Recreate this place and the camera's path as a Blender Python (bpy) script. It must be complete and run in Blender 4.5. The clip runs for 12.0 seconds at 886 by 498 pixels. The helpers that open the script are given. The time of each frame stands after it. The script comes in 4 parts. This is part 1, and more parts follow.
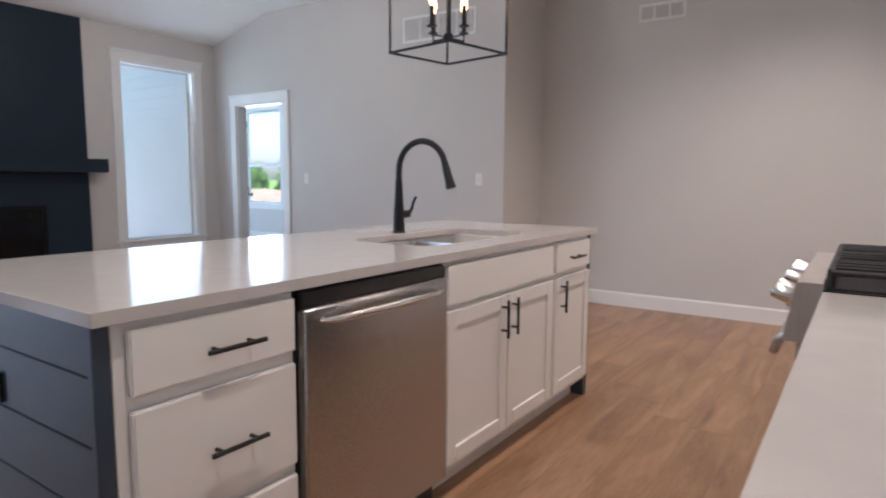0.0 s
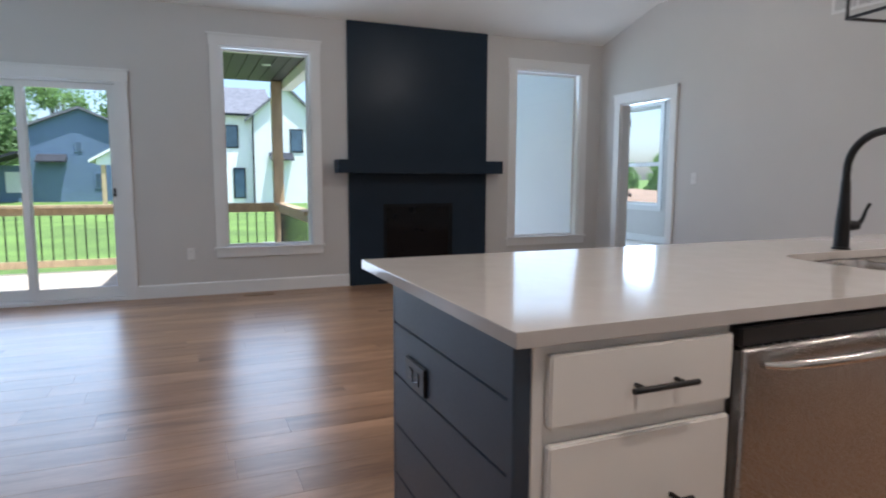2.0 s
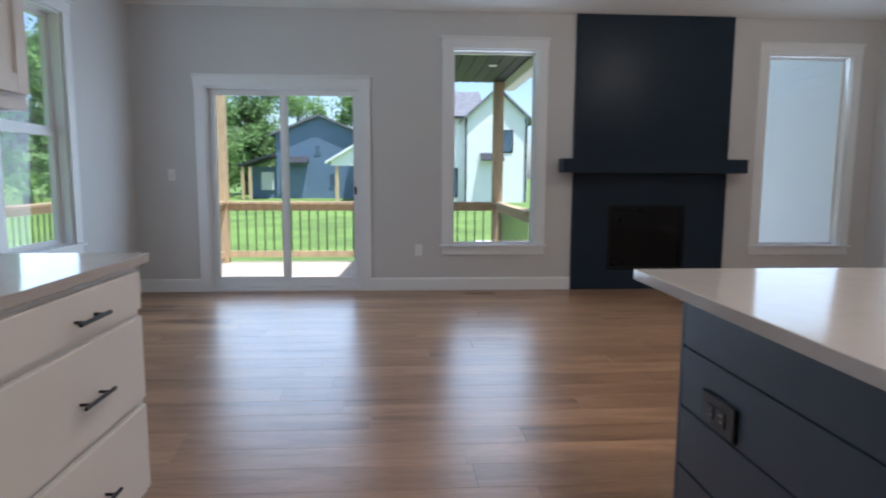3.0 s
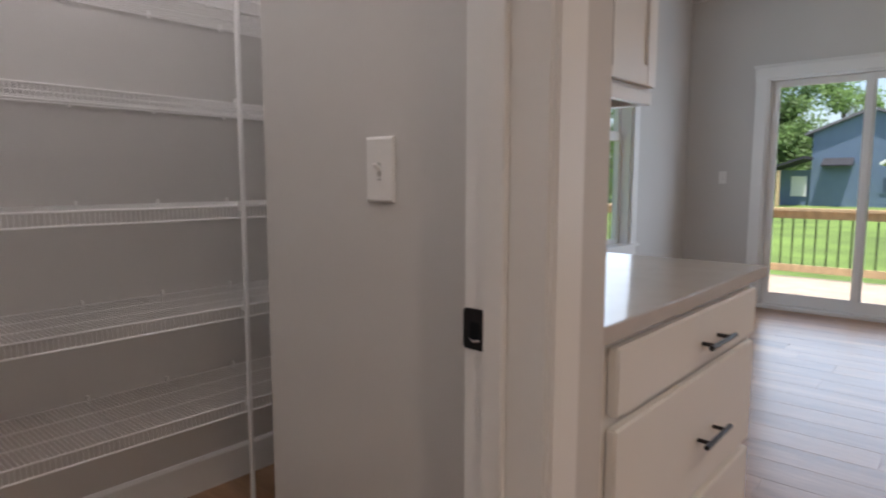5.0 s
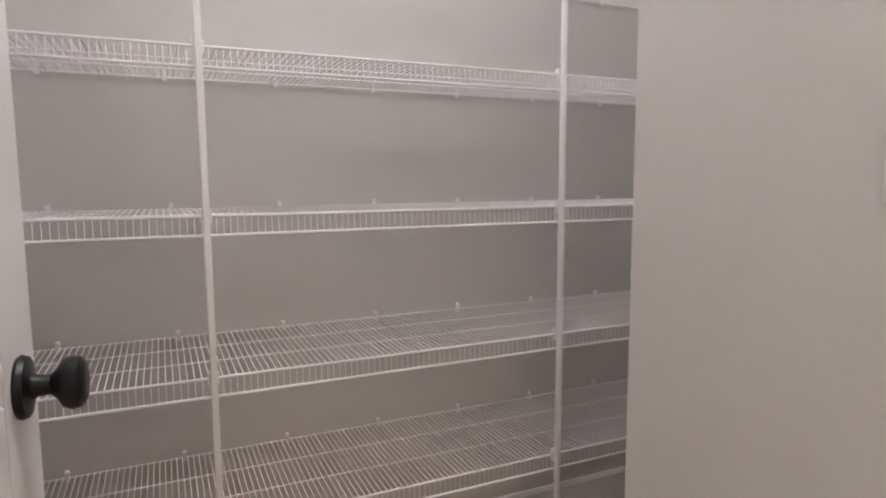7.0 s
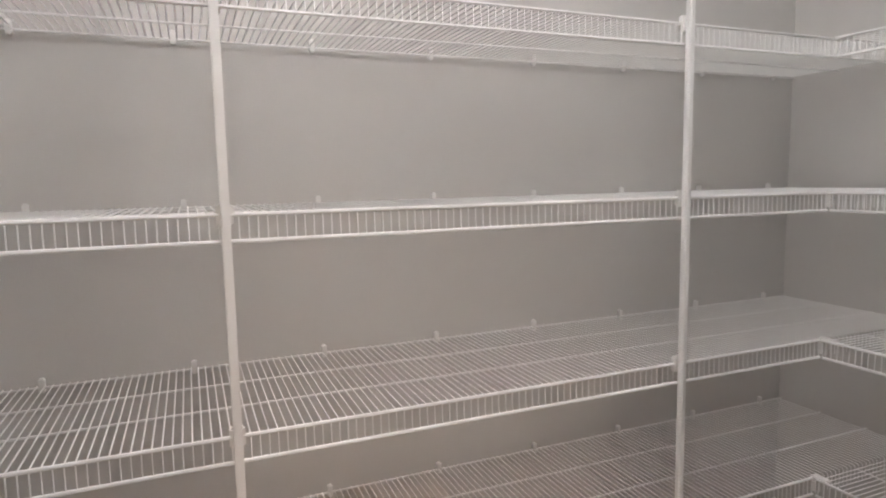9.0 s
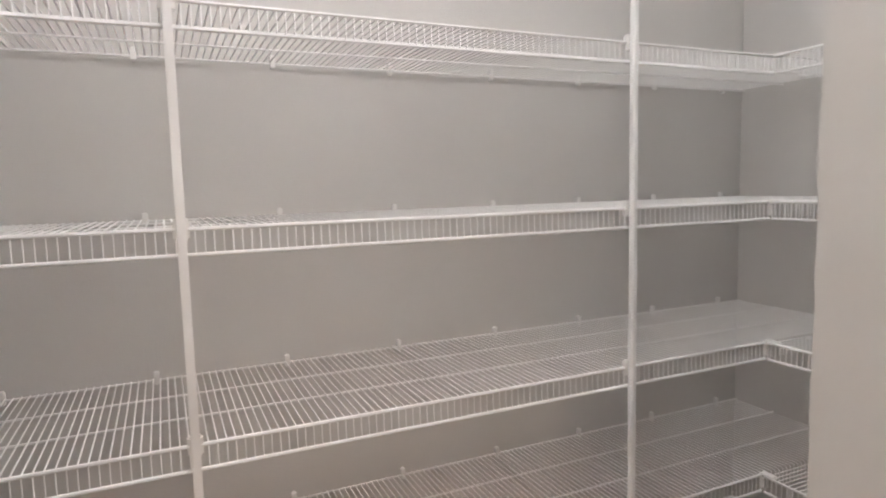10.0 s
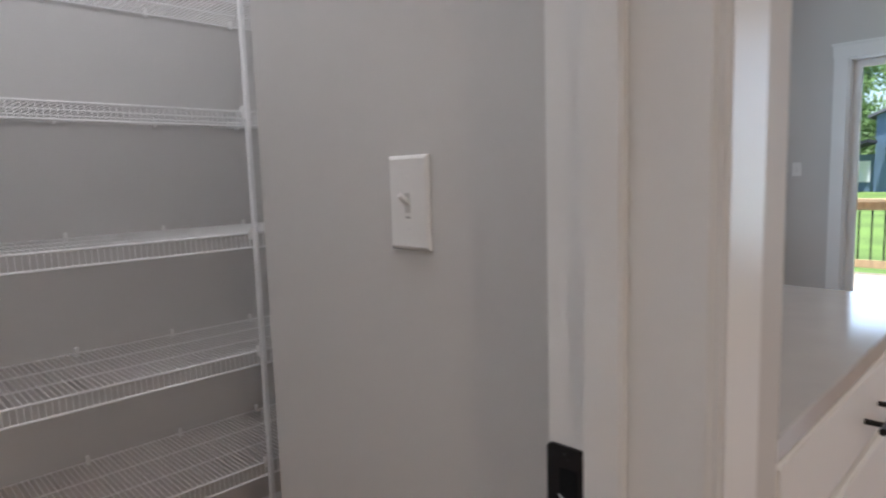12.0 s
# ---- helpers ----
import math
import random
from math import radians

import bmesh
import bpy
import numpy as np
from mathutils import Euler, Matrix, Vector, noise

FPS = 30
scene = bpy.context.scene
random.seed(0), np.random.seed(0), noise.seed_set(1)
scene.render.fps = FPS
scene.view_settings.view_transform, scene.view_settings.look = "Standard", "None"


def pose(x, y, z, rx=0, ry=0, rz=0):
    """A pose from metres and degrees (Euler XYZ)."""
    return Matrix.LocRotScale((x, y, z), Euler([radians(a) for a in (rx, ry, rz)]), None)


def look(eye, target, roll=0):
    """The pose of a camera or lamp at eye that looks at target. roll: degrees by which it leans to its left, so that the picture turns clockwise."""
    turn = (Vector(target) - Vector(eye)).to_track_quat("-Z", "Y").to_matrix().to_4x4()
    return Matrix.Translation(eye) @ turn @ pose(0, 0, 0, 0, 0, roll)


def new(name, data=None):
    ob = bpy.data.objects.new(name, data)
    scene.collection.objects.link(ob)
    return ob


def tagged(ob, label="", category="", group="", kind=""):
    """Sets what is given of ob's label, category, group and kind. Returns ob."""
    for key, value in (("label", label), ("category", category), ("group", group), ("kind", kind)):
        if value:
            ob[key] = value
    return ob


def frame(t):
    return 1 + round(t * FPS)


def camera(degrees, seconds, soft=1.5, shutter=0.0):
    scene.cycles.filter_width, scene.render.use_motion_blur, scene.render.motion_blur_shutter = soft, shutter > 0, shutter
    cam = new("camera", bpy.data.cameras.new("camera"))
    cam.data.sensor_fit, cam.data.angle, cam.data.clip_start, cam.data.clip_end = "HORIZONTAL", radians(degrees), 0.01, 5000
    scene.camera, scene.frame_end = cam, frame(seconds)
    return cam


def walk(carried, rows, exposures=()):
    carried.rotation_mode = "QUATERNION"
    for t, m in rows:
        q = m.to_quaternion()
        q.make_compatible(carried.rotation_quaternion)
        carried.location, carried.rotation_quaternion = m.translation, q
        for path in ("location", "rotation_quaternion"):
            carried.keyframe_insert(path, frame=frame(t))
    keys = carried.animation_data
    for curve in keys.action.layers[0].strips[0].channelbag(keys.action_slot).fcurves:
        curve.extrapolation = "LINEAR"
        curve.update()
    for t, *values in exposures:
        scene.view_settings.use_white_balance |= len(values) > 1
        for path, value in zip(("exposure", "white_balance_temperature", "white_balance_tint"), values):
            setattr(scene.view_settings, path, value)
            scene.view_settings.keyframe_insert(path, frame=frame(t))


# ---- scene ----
cam = camera(71.4, 12.0, soft=2.0, shutter=0.25)
PATH = [
    (0, (0.28, 0.129, 1.168), (-0.841, 1.77, 0.943), 0.4),
    (0.5, (0.197, 0.148, 1.165), (-1.153, 1.607, 0.939), 0.5),
    (1, (0.116, 0.187, 1.173), (-1.429, 1.437, 0.946), 0.4),
    (1.5, (0.066, 0.207, 1.173), (-1.64, 1.226, 0.944), 0.3),
    (2, (-0.007, 0.184, 1.175), (-1.841, 0.946, 0.943), 0.2),
    (2.5, (-0.147, 0.14, 1.162), (-2.077, 0.61, 0.933), 0.0),
    (2.7, (-0.175, 0.098, 1.171), (-2.132, 0.44, 0.939), 0.1),
    (4.3, (-0.413, -0.18, 1.154), (-2.197, -1.056, 0.929), 0.3),
    (4.5, (-0.424, -0.225, 1.148), (-2.132, -1.242, 0.924), 0.1),
    (5, (-0.467, -0.36, 1.147), (-1.957, -1.675, 0.923), 0.1),
    (5.3, (-0.469, -0.428, 1.129), (-1.834, -1.877, 0.935), 0.0),
    (5.4, (-0.476, -0.46, 1.14), (-1.801, -1.943, 0.929), 0.2),
    (5.5, (-0.498, -0.476, 1.144), (-1.767, -2.006, 0.922), 0.1),
    (6, (-0.558, -0.608, 1.152), (-1.635, -2.278, 0.928), -0.0),
    (6.5, (-0.584, -0.714, 1.149), (-1.512, -2.471, 0.923), -0.2),
    (7, (-0.614, -0.854, 1.13), (-1.44, -2.661, 0.908), -0.3),
    (7.5, (-0.633, -0.979, 1.121), (-1.396, -2.815, 0.906), -0.5),
    (7.7, (-0.629, -1.028, 1.124), (-1.391, -2.864, 0.902), -0.6),
    (9.3, (-0.648, -1.208, 1.105), (-1.403, -3.047, 0.884), -1.2),
    (9.5, (-0.644, -1.2, 1.107), (-1.418, -3.032, 0.896), -1.0),
    (10, (-0.668, -1.155, 1.116), (-1.489, -2.968, 0.914), -1.4),
    (10.5, (-0.69, -1.058, 1.135), (-1.589, -2.833, 0.932), -1.6),
    (11, (-0.702, -0.905, 1.169), (-1.729, -2.608, 0.955), -1.7),
    (11.5, (-0.711, -0.739, 1.176), (-1.908, -2.326, 0.953), -1.8),
    (12, (-0.715, -0.603, 1.193), (-2.107, -2.021, 0.963), -1.8),
]
EXPOSURE = ((0.0, 1.26, 5450, 16), (1.5, 1.02, 5480, 14), (2.5, 0.88, 5520, 13), (4.5, 0.68, 5850, 17), (5.5, 0.98, 6650, 20), (6.5, 1.48, 6350, 18), (7.5, 1.68, 6200, 16),
            (9.5, 1.95, 6230, 14), (10.0, 1.98, 6230, 14), (10.8, 1.88, 6120, 15), (11.5, 1.73, 5950, 13), (12.0, 1.06, 5780, 14))
walk(cam, [(t, look(eye, target, roll)) for t, eye, target, roll in PATH], exposures=EXPOSURE)

# ---------------------------------------------------------------- light
SUN_TO = Vector((0.22, 0.20, 0.95)).normalized()
world = bpy.data.worlds.new("world")
scene.world = world
world.use_nodes = True
wn = world.node_tree.nodes
sky = wn.new("ShaderNodeTexSky")
sky.sky_type, sky.sun_disc = "NISHITA", False
sky.sun_elevation = math.asin(SUN_TO.z)
sky.sun_rotation = math.atan2(SUN_TO.x, SUN_TO.y)
sky.air_density, sky.dust_density = 1.0, 2.0
world.node_tree.links.new(sky.outputs[0], wn["Background"].inputs[0])
wn["Background"].inputs[1].default_value = 0.15


def lamp(name, kind, energy, colour, m, **sizes):
    data = bpy.data.lights.new(name, kind)
    data.energy, data.color = energy, colour
    if kind == "AREA":
        data.shape, data.size, data.size_y = "RECTANGLE", sizes["w"], sizes["h"]
        data.spread = radians(170)
    elif kind == "SUN":
        data.angle = radians(0.6)
    else:
        data.shadow_soft_size = sizes.get("r", 0.05)
    ob = new(name, data)
    ob.matrix_world = m
    return ob


SUN_POWER, SKY_LIGHT, CAN_LIGHT, PANTRY_LIGHT, BULB_LIGHT, FAN_LIGHT = 4.6, 0.13, 11.0, 8.7, 2.0, 14.0
lamp("sun", "SUN", SUN_POWER, (1.0, 0.95, 0.88), look(SUN_TO * 30, (0, 0, 0)))
DAY = (0.72, 0.88, 1.0)
for nm, eye, to, w, h, e in (
        ("slider_daylight", (-6.455, -1.13, 1.05), (0, -1.13, 1.7), 1.35, 1.8, 95),
        ("window_daylight", (-6.455, 0.95, 1.45), (0, 0.95, 2.2), 0.8, 1.9, 66),
        ("corner_window_daylight", (-6.455, 4.24, 1.45), (0, 4.0, 2.4), 0.9, 1.9, 34),
        ("nook_window_daylight", (-4.87, -2.53, 1.5), (-4.87, 0, 1.6), 0.75, 1.7, 46),
        ("bedroom_window_daylight", (-9.29, 7.96, 1.6), (-9.0, 0, 1.2), 1.0, 1.7, 300)):
    lamp(nm, "AREA", e * SKY_LIGHT, DAY, look(eye, to), w=w, h=h)

# ---------------------------------------------------------------- materials


def material(name, colour, rough=0.5, metal=0.0, vary=0.06, scale=6.0, bump=0.0, bump_scale=80.0, stretch=(1, 1, 1), random_tone=0.0, spec=0.5, coat=0.0):
    m = bpy.data.materials.new(name)
    m.use_nodes = True
    nt = m.node_tree
    n, link = nt.nodes, nt.links.new
    p = n["Principled BSDF"]
    p.inputs["Metallic"].default_value = metal
    p.inputs["Specular IOR Level"].default_value = spec
    p.inputs["Coat Weight"].default_value = coat
    co = n.new("ShaderNodeTexCoord")
    mp = n.new("ShaderNodeMapping")
    mp.inputs["Scale"].default_value = stretch
    link(co.outputs["Object"], mp.inputs[0])
    big, fine = n.new("ShaderNodeTexNoise"), n.new("ShaderNodeTexNoise")
    big.inputs["Scale"].default_value, big.inputs["Detail"].default_value = scale, 4
    fine.inputs["Scale"].default_value, fine.inputs["Detail"].default_value = bump_scale, 3
    link(mp.outputs[0], big.inputs[0]), link(mp.outputs[0], fine.inputs[0])
    ramp = n.new("ShaderNodeMapRange")
    ramp.inputs[1].default_value, ramp.inputs[2].default_value = 0.3, 0.7
    ramp.inputs[3].default_value, ramp.inputs[4].default_value = 1 - vary, 1 + vary
    link(big.outputs[0], ramp.inputs[0])
    tone = ramp.outputs[0]
    if random_tone:
        info, rr, mul = n.new("ShaderNodeObjectInfo"), n.new("ShaderNodeMapRange"), n.new("ShaderNodeMath")
        rr.inputs[3].default_value, rr.inputs[4].default_value = 1 - random_tone, 1 + random_tone
        link(info.outputs["Random"], rr.inputs[0])
        mul.operation = "MULTIPLY"
        link(tone, mul.inputs[0]), link(rr.outputs[0], mul.inputs[1])
        tone = mul.outputs[0]
    mix = n.new("ShaderNodeVectorMath")
    mix.operation = "SCALE"
    mix.inputs[0].default_value = colour
    link(tone, mix.inputs["Scale"])
    link(mix.outputs[0], p.inputs["Base Color"])
    rg = n.new("ShaderNodeMapRange")
    rg.inputs[3].default_value, rg.inputs[4].default_value = max(0.02, rough - 0.06), min(1, rough + 0.06)
    link(fine.outputs[0], rg.inputs[0]), link(rg.outputs[0], p.inputs["Roughness"])
    if bump:
        b = n.new("ShaderNodeBump")
        b.inputs["Strength"].default_value, b.inputs["Distance"].default_value = bump, 0.002
        link(fine.outputs[0], b.inputs["Height"]), link(b.outputs[0], p.inputs["Normal"])
    return m


def glass(name):
    """Clear pane: see-through, glossier at a slant."""
    m = bpy.data.materials.new(name)
    m.use_nodes = True
    nt = m.node_tree
    n, link = nt.nodes, nt.links.new
    n.remove(n["Principled BSDF"])
    tr, gl, mx, lw, pw = n.new("ShaderNodeBsdfTransparent"), n.new("ShaderNodeBsdfGlossy"), n.new("ShaderNodeMixShader"), n.new("ShaderNodeLayerWeight"), n.new("ShaderNodeMath")
    tr.inputs[0].default_value = (0.97, 0.985, 0.98, 1)
    gl.inputs["Roughness"].default_value = 0.02
    pw.operation = "POWER"
    pw.inputs[1].default_value = 4.0
    link(lw.outputs["Facing"], pw.inputs[0])
    link(pw.outputs[0], mx.inputs[0]), link(tr.outputs[0], mx.inputs[1]), link(gl.outputs[0], mx.inputs[2])
    link(mx.outputs[0], n["Material Output"].inputs[0])
    return m


def glow(name, colour, power):
    m = bpy.data.materials.new(name)
    m.use_nodes = True
    p = m.node_tree.nodes["Principled BSDF"]
    p.inputs["Emission Color"].default_value, p.inputs["Emission Strength"].default_value = (*colour, 1), power
    return m


def oak(name, dark, light, rough):
    """Oak board: long grain along y, knots, tone by board."""
    m = bpy.data.materials.new(name)
    m.use_nodes = True
    nt = m.node_tree
    n, link = nt.nodes, nt.links.new
    p = n["Principled BSDF"]
    co, mp, info = n.new("ShaderNodeTexCoord"), n.new("ShaderNodeMapping"), n.new("ShaderNodeObjectInfo")
    mp.inputs["Scale"].default_value = (1, 0.13, 1)
    off = n.new("ShaderNodeVectorMath")
    off.operation = "SCALE"
    off.inputs[0].default_value = (17, 31, 5)
    link(info.outputs["Random"], off.inputs["Scale"])
    link(off.outputs[0], mp.inputs["Location"])
    link(co.outputs["Object"], mp.inputs[0])
    a, b, c = (n.new("ShaderNodeTexNoise") for _ in range(3))
    for node, sc, det, dis in ((a, 60, 5, 1.2), (b, 7, 4, 1.5), (c, 3.2, 2, 0.6)):
        node.inputs["Scale"].default_value, node.inputs["Detail"].default_value, node.inputs["Distortion"].default_value = sc, det, dis
        link(mp.outputs[0], node.inputs[0])
    ramp = n.new("ShaderNodeValToRGB")
    ramp.color_ramp.elements[0].position, ramp.color_ramp.elements[1].position = 0.3, 0.72
    ramp.color_ramp.elements[0].color, ramp.color_ramp.elements[1].color = (*dark, 1), (*light, 1)
    add = n.new("ShaderNodeMath")
    add.operation = "MULTIPLY_ADD"
    add.inputs[1].default_value = 0.3
    link(a.outputs[0], add.inputs[0])
    half = n.new("ShaderNodeMath")
    half.operation = "MULTIPLY_ADD"
    half.inputs[1].default_value = 0.55
    link(b.outputs[0], half.inputs[0])
    tone = n.new("ShaderNodeMapRange")
    tone.inputs[3].default_value, tone.inputs[4].default_value = 0.0, 0.14
    link(info.outputs["Random"], tone.inputs[0])
    link(tone.outputs[0], half.inputs[2])
    link(half.outputs[0], add.inputs[2]), link(add.outputs[0], ramp.inputs[0])
    knot = n.new("ShaderNodeValToRGB")
    knot.color_ramp.elements[0].position, knot.color_ramp.elements[1].position = 0.28, 0.36
    knot.color_ramp.elements[0].color, knot.color_ramp.elements[1].color = (0.45, 0.4, 0.37, 1), (1, 1, 1, 1)
    link(c.outputs[0], knot.inputs[0])
    mul = n.new("ShaderNodeMix")
    mul.data_type, mul.blend_type = "RGBA", "MULTIPLY"
    mul.inputs[0].default_value = 1
    link(ramp.outputs[0], mul.inputs[6]), link(knot.outputs[0], mul.inputs[7])
    link(mul.outputs[2], p.inputs["Base Color"])
    rg = n.new("ShaderNodeMapRange")
    rg.inputs[3].default_value, rg.inputs[4].default_value = rough - 0.05, rough + 0.08
    link(a.outputs[0], rg.inputs[0]), link(rg.outputs[0], p.inputs["Roughness"])
    bp = n.new("ShaderNodeBump")
    bp.inputs["Strength"].default_value, bp.inputs["Distance"].default_value = 0.12, 0.001
    link(a.outputs[0], bp.inputs["Height"]), link(bp.outputs[0], p.inputs["Normal"])
    return m


WALL = material("greige_wall_paint", (0.59, 0.575, 0.555), 0.6, vary=0.02, scale=1.5, bump=0.12, bump_scale=260)
CEIL = material("white_ceiling_paint", (0.86, 0.86, 0.84), 0.85, vary=0.02, scale=2, bump=0.2, bump_scale=150)
TRIM = material("white_semigloss_trim", (0.80, 0.80, 0.79), 0.32, vary=0.015, scale=3, bump=0.04, bump_scale=60)
CABINET = material("white_cabinet_lacquer", (0.78, 0.765, 0.735), 0.35, vary=0.015, scale=4, bump=0.03, bump_scale=50)
NAVY = material("dark_navy_paint", (0.034, 0.053, 0.082), 0.36, vary=0.1, scale=5, bump=0.06, bump_scale=90)
NAVY_FP = material("dark_navy_surround_paint", (0.019, 0.030, 0.045), 0.34, vary=0.06, scale=3, bump=0.0, bump_scale=3, spec=0.13)
QUARTZ = material("white_quartz", (0.52, 0.495, 0.475), 0.1, vary=0.03, scale=14, bump=0.0, bump_scale=300, spec=0.38)
STEEL = material("brushed_stainless", (0.50, 0.49, 0.49), 0.27, 1.0, vary=0.02, scale=5, bump=0.015, bump_scale=120, stretch=(1, 1, 14))
SINKSTEEL = material("satin_sink_steel", (0.58, 0.56, 0.54), 0.2, 1.0, vary=0.06, scale=8, bump=0.05, bump_scale=140)
STEEL_H = material("brushed_stainless_panel", (0.50, 0.48, 0.46), 0.32, 1.0, vary=0.05, scale=5, bump=0.05, bump_scale=120, stretch=(14, 1, 1))
CHROME = material("polished_chrome", (0.66, 0.66, 0.65), 0.2, 1.0, vary=0.02)
BLACK = material("matt_black_metal", (0.012, 0.012, 0.013), 0.38, 0.4, vary=0.1, scale=20, bump=0.03)
BLACK_PLASTIC = material("black_plastic", (0.015, 0.015, 0.016), 0.3, vary=0.1, scale=20)
IRON = material("cast_iron", (0.018, 0.018, 0.019), 0.55, 0.2, vary=0.15, scale=30, bump=0.2, bump_scale=200)
PLASTIC = material("white_plastic", (0.80, 0.79, 0.77), 0.3, vary=0.01)
WIRE = material("white_vinyl_coated_wire", (0.80, 0.795, 0.785), 0.35, vary=0.02)
DOORWHITE = material("white_door_paint", (0.76, 0.76, 0.75), 0.35, vary=0.015, scale=3, bump=0.04, bump_scale=60)
VENT_DARK = material("shadowed_vent_metal", (0.30, 0.29, 0.28), 0.6, vary=0.05)
GLASS = glass("clear_glass")
FIREGLASS = material("black_firebox_glass", (0.004, 0.005, 0.007), 0.08, vary=0.05, spec=0.2)
FIREBOX = material("black_firebox_steel", (0.005, 0.006, 0.008), 0.6, vary=0.1, spec=0.2)
SUBFLOOR = material("dark_floor_joint", (0.06, 0.045, 0.035), 0.8)
OAK = oak("oak_plank", (0.17, 0.088, 0.045), (0.47, 0.285, 0.165), 0.30)
MAPLE = material("bare_wood_underside", (0.35, 0.22, 0.13), 0.5, vary=0.15, scale=10, stretch=(1, 6, 1))
BULB = glow("warm_bulb_glow", (1.0, 0.50, 0.18), 4)
CANGLOW = glow("warm_downlight_glow", (1.0, 0.82, 0.62), 14)
PINE = material("treated_pine", (0.52, 0.38, 0.22), 0.7, vary=0.15, scale=5, bump=0.3, bump_scale=60, stretch=(3, 3, 1), random_tone=0.08)
DECK = material("deck_boards", (0.50, 0.42, 0.32), 0.75, vary=0.12, scale=6, bump=0.3, random_tone=0.08)
GRASS = material("lawn", (0.125, 0.20, 0.035), 0.9, vary=0.3, scale=0.6, bump=0.5, bump_scale=25)
SIDING_W = material("white_siding", (0.80, 0.80, 0.79), 0.6, vary=0.03, scale=2)
SIDING_B = material("slate_blue_siding", (0.14, 0.20, 0.29), 0.6, vary=0.06, scale=2)
ROOF = material("grey_shingles", (0.16, 0.16, 0.17), 0.85, vary=0.2, scale=3, bump=0.5, bump_scale=8)
HWINDOW = material("dark_house_window", (0.07, 0.11, 0.16), 0.1, vary=0.3, scale=1)
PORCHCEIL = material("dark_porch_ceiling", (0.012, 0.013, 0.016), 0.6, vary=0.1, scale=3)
DARKROOF = material("dark_shingles", (0.03, 0.032, 0.038), 0.9, vary=0.2, scale=3)
BARK = material("bark", (0.09, 0.065, 0.045), 0.9, vary=0.3, scale=4, bump=0.6, bump_scale=20)
CONCRETE = material("pale_concrete", (0.50, 0.47, 0.43), 0.85, vary=0.1, scale=2, bump=0.3)


DIRT = material("bare_earth", (0.26, 0.18, 0.12), 0.95, vary=0.25, scale=2, bump=0.6, bump_scale=12)


def leaf_material(name, colour):
    m = material(name, colour, 0.6, vary=0.25, scale=1.2)
    nt = m.node_tree
    g = nt.nodes.new("ShaderNodeNewGeometry")
    r = nt.nodes.new("ShaderNodeMapRange")
    r.inputs[3].default_value, r.inputs[4].default_value = 0.6, 1.5
    nt.links.new(g.outputs["Random Per Island"], r.inputs[0])
    sc = nt.nodes.new("ShaderNodeVectorMath")
    sc.operation = "SCALE"
    p = nt.nodes["Principled BSDF"]
    nt.links.new(p.inputs["Base Color"].links[0].from_socket, sc.inputs[0])
    nt.links.new(r.outputs[0], sc.inputs["Scale"])
    nt.links.new(sc.outputs[0], p.inputs["Base Color"])
    tl, mx = nt.nodes.new("ShaderNodeBsdfTranslucent"), nt.nodes.new("ShaderNodeMixShader")
    mx.inputs[0].default_value = 0.62
    nt.links.new(sc.outputs[0], tl.inputs[0])
    nt.links.new(p.outputs[0], mx.inputs[1]), nt.links.new(tl.outputs[0], mx.inputs[2])
    nt.links.new(mx.outputs[0], nt.nodes["Material Output"].inputs[0])
    return m


LEAF = leaf_material("green_leaves", (0.20, 0.31, 0.11))

# ---------------------------------------------------------------- mesh helpers
ORIGIN = {}


def thing(name, at, label, category, group="", kind=""):
    ob = new(name)
    ob.empty_display_size = 0.1
    ob.location = at
    ORIGIN[ob] = Vector(at)
    return tagged(ob, label, category, group, kind)


def finish(bm, name, mat, smooth):
    bmesh.ops.recalc_face_normals(bm, faces=bm.faces)
    me = bpy.data.meshes.new(name)
    bm.to_mesh(me)
    bm.free()
    me.materials.append(mat)
    if smooth:
        me.shade_smooth()
        me.set_sharp_from_angle(angle=radians(40))
    return me


def part(name, bm, mat, parent=None, label="", smooth=True):
    """One mesh object from a bmesh in world coordinates, under a thing or a part."""
    o = ORIGIN.get(parent, Vector((0, 0, 0)))
    bmesh.ops.translate(bm, verts=bm.verts, vec=-o)
    ob = new(name, finish(bm, name, mat, smooth))
    ORIGIN[ob] = o
    if parent:
        ob.parent = parent
    if label:
        ob["label"] = label
    return ob


def structure(name, bm, mat, label, category):
    return tagged(part(name, bm, mat, smooth=False), label, category, kind="structure")


def box(x0, x1, y0, y1, z0, z1, bev=0.0, bm=None, seg=2):
    bm = bm or bmesh.new()
    lo, hi = Vector((min(x0, x1), min(y0, y1), min(z0, z1))), Vector((max(x0, x1), max(y0, y1), max(z0, z1)))
    vs = bmesh.ops.create_cube(bm, size=1)["verts"]
    for v in vs:
        v.co = Vector(lo[i] + (v.co[i] + 0.5) * (hi[i] - lo[i]) for i in range(3))
    if bev:
        es = list({e for v in vs for e in v.link_edges})
        bmesh.ops.bevel(bm, geom=es, offset=bev, segments=seg, affect="EDGES", clamp_overlap=True)
    return bm


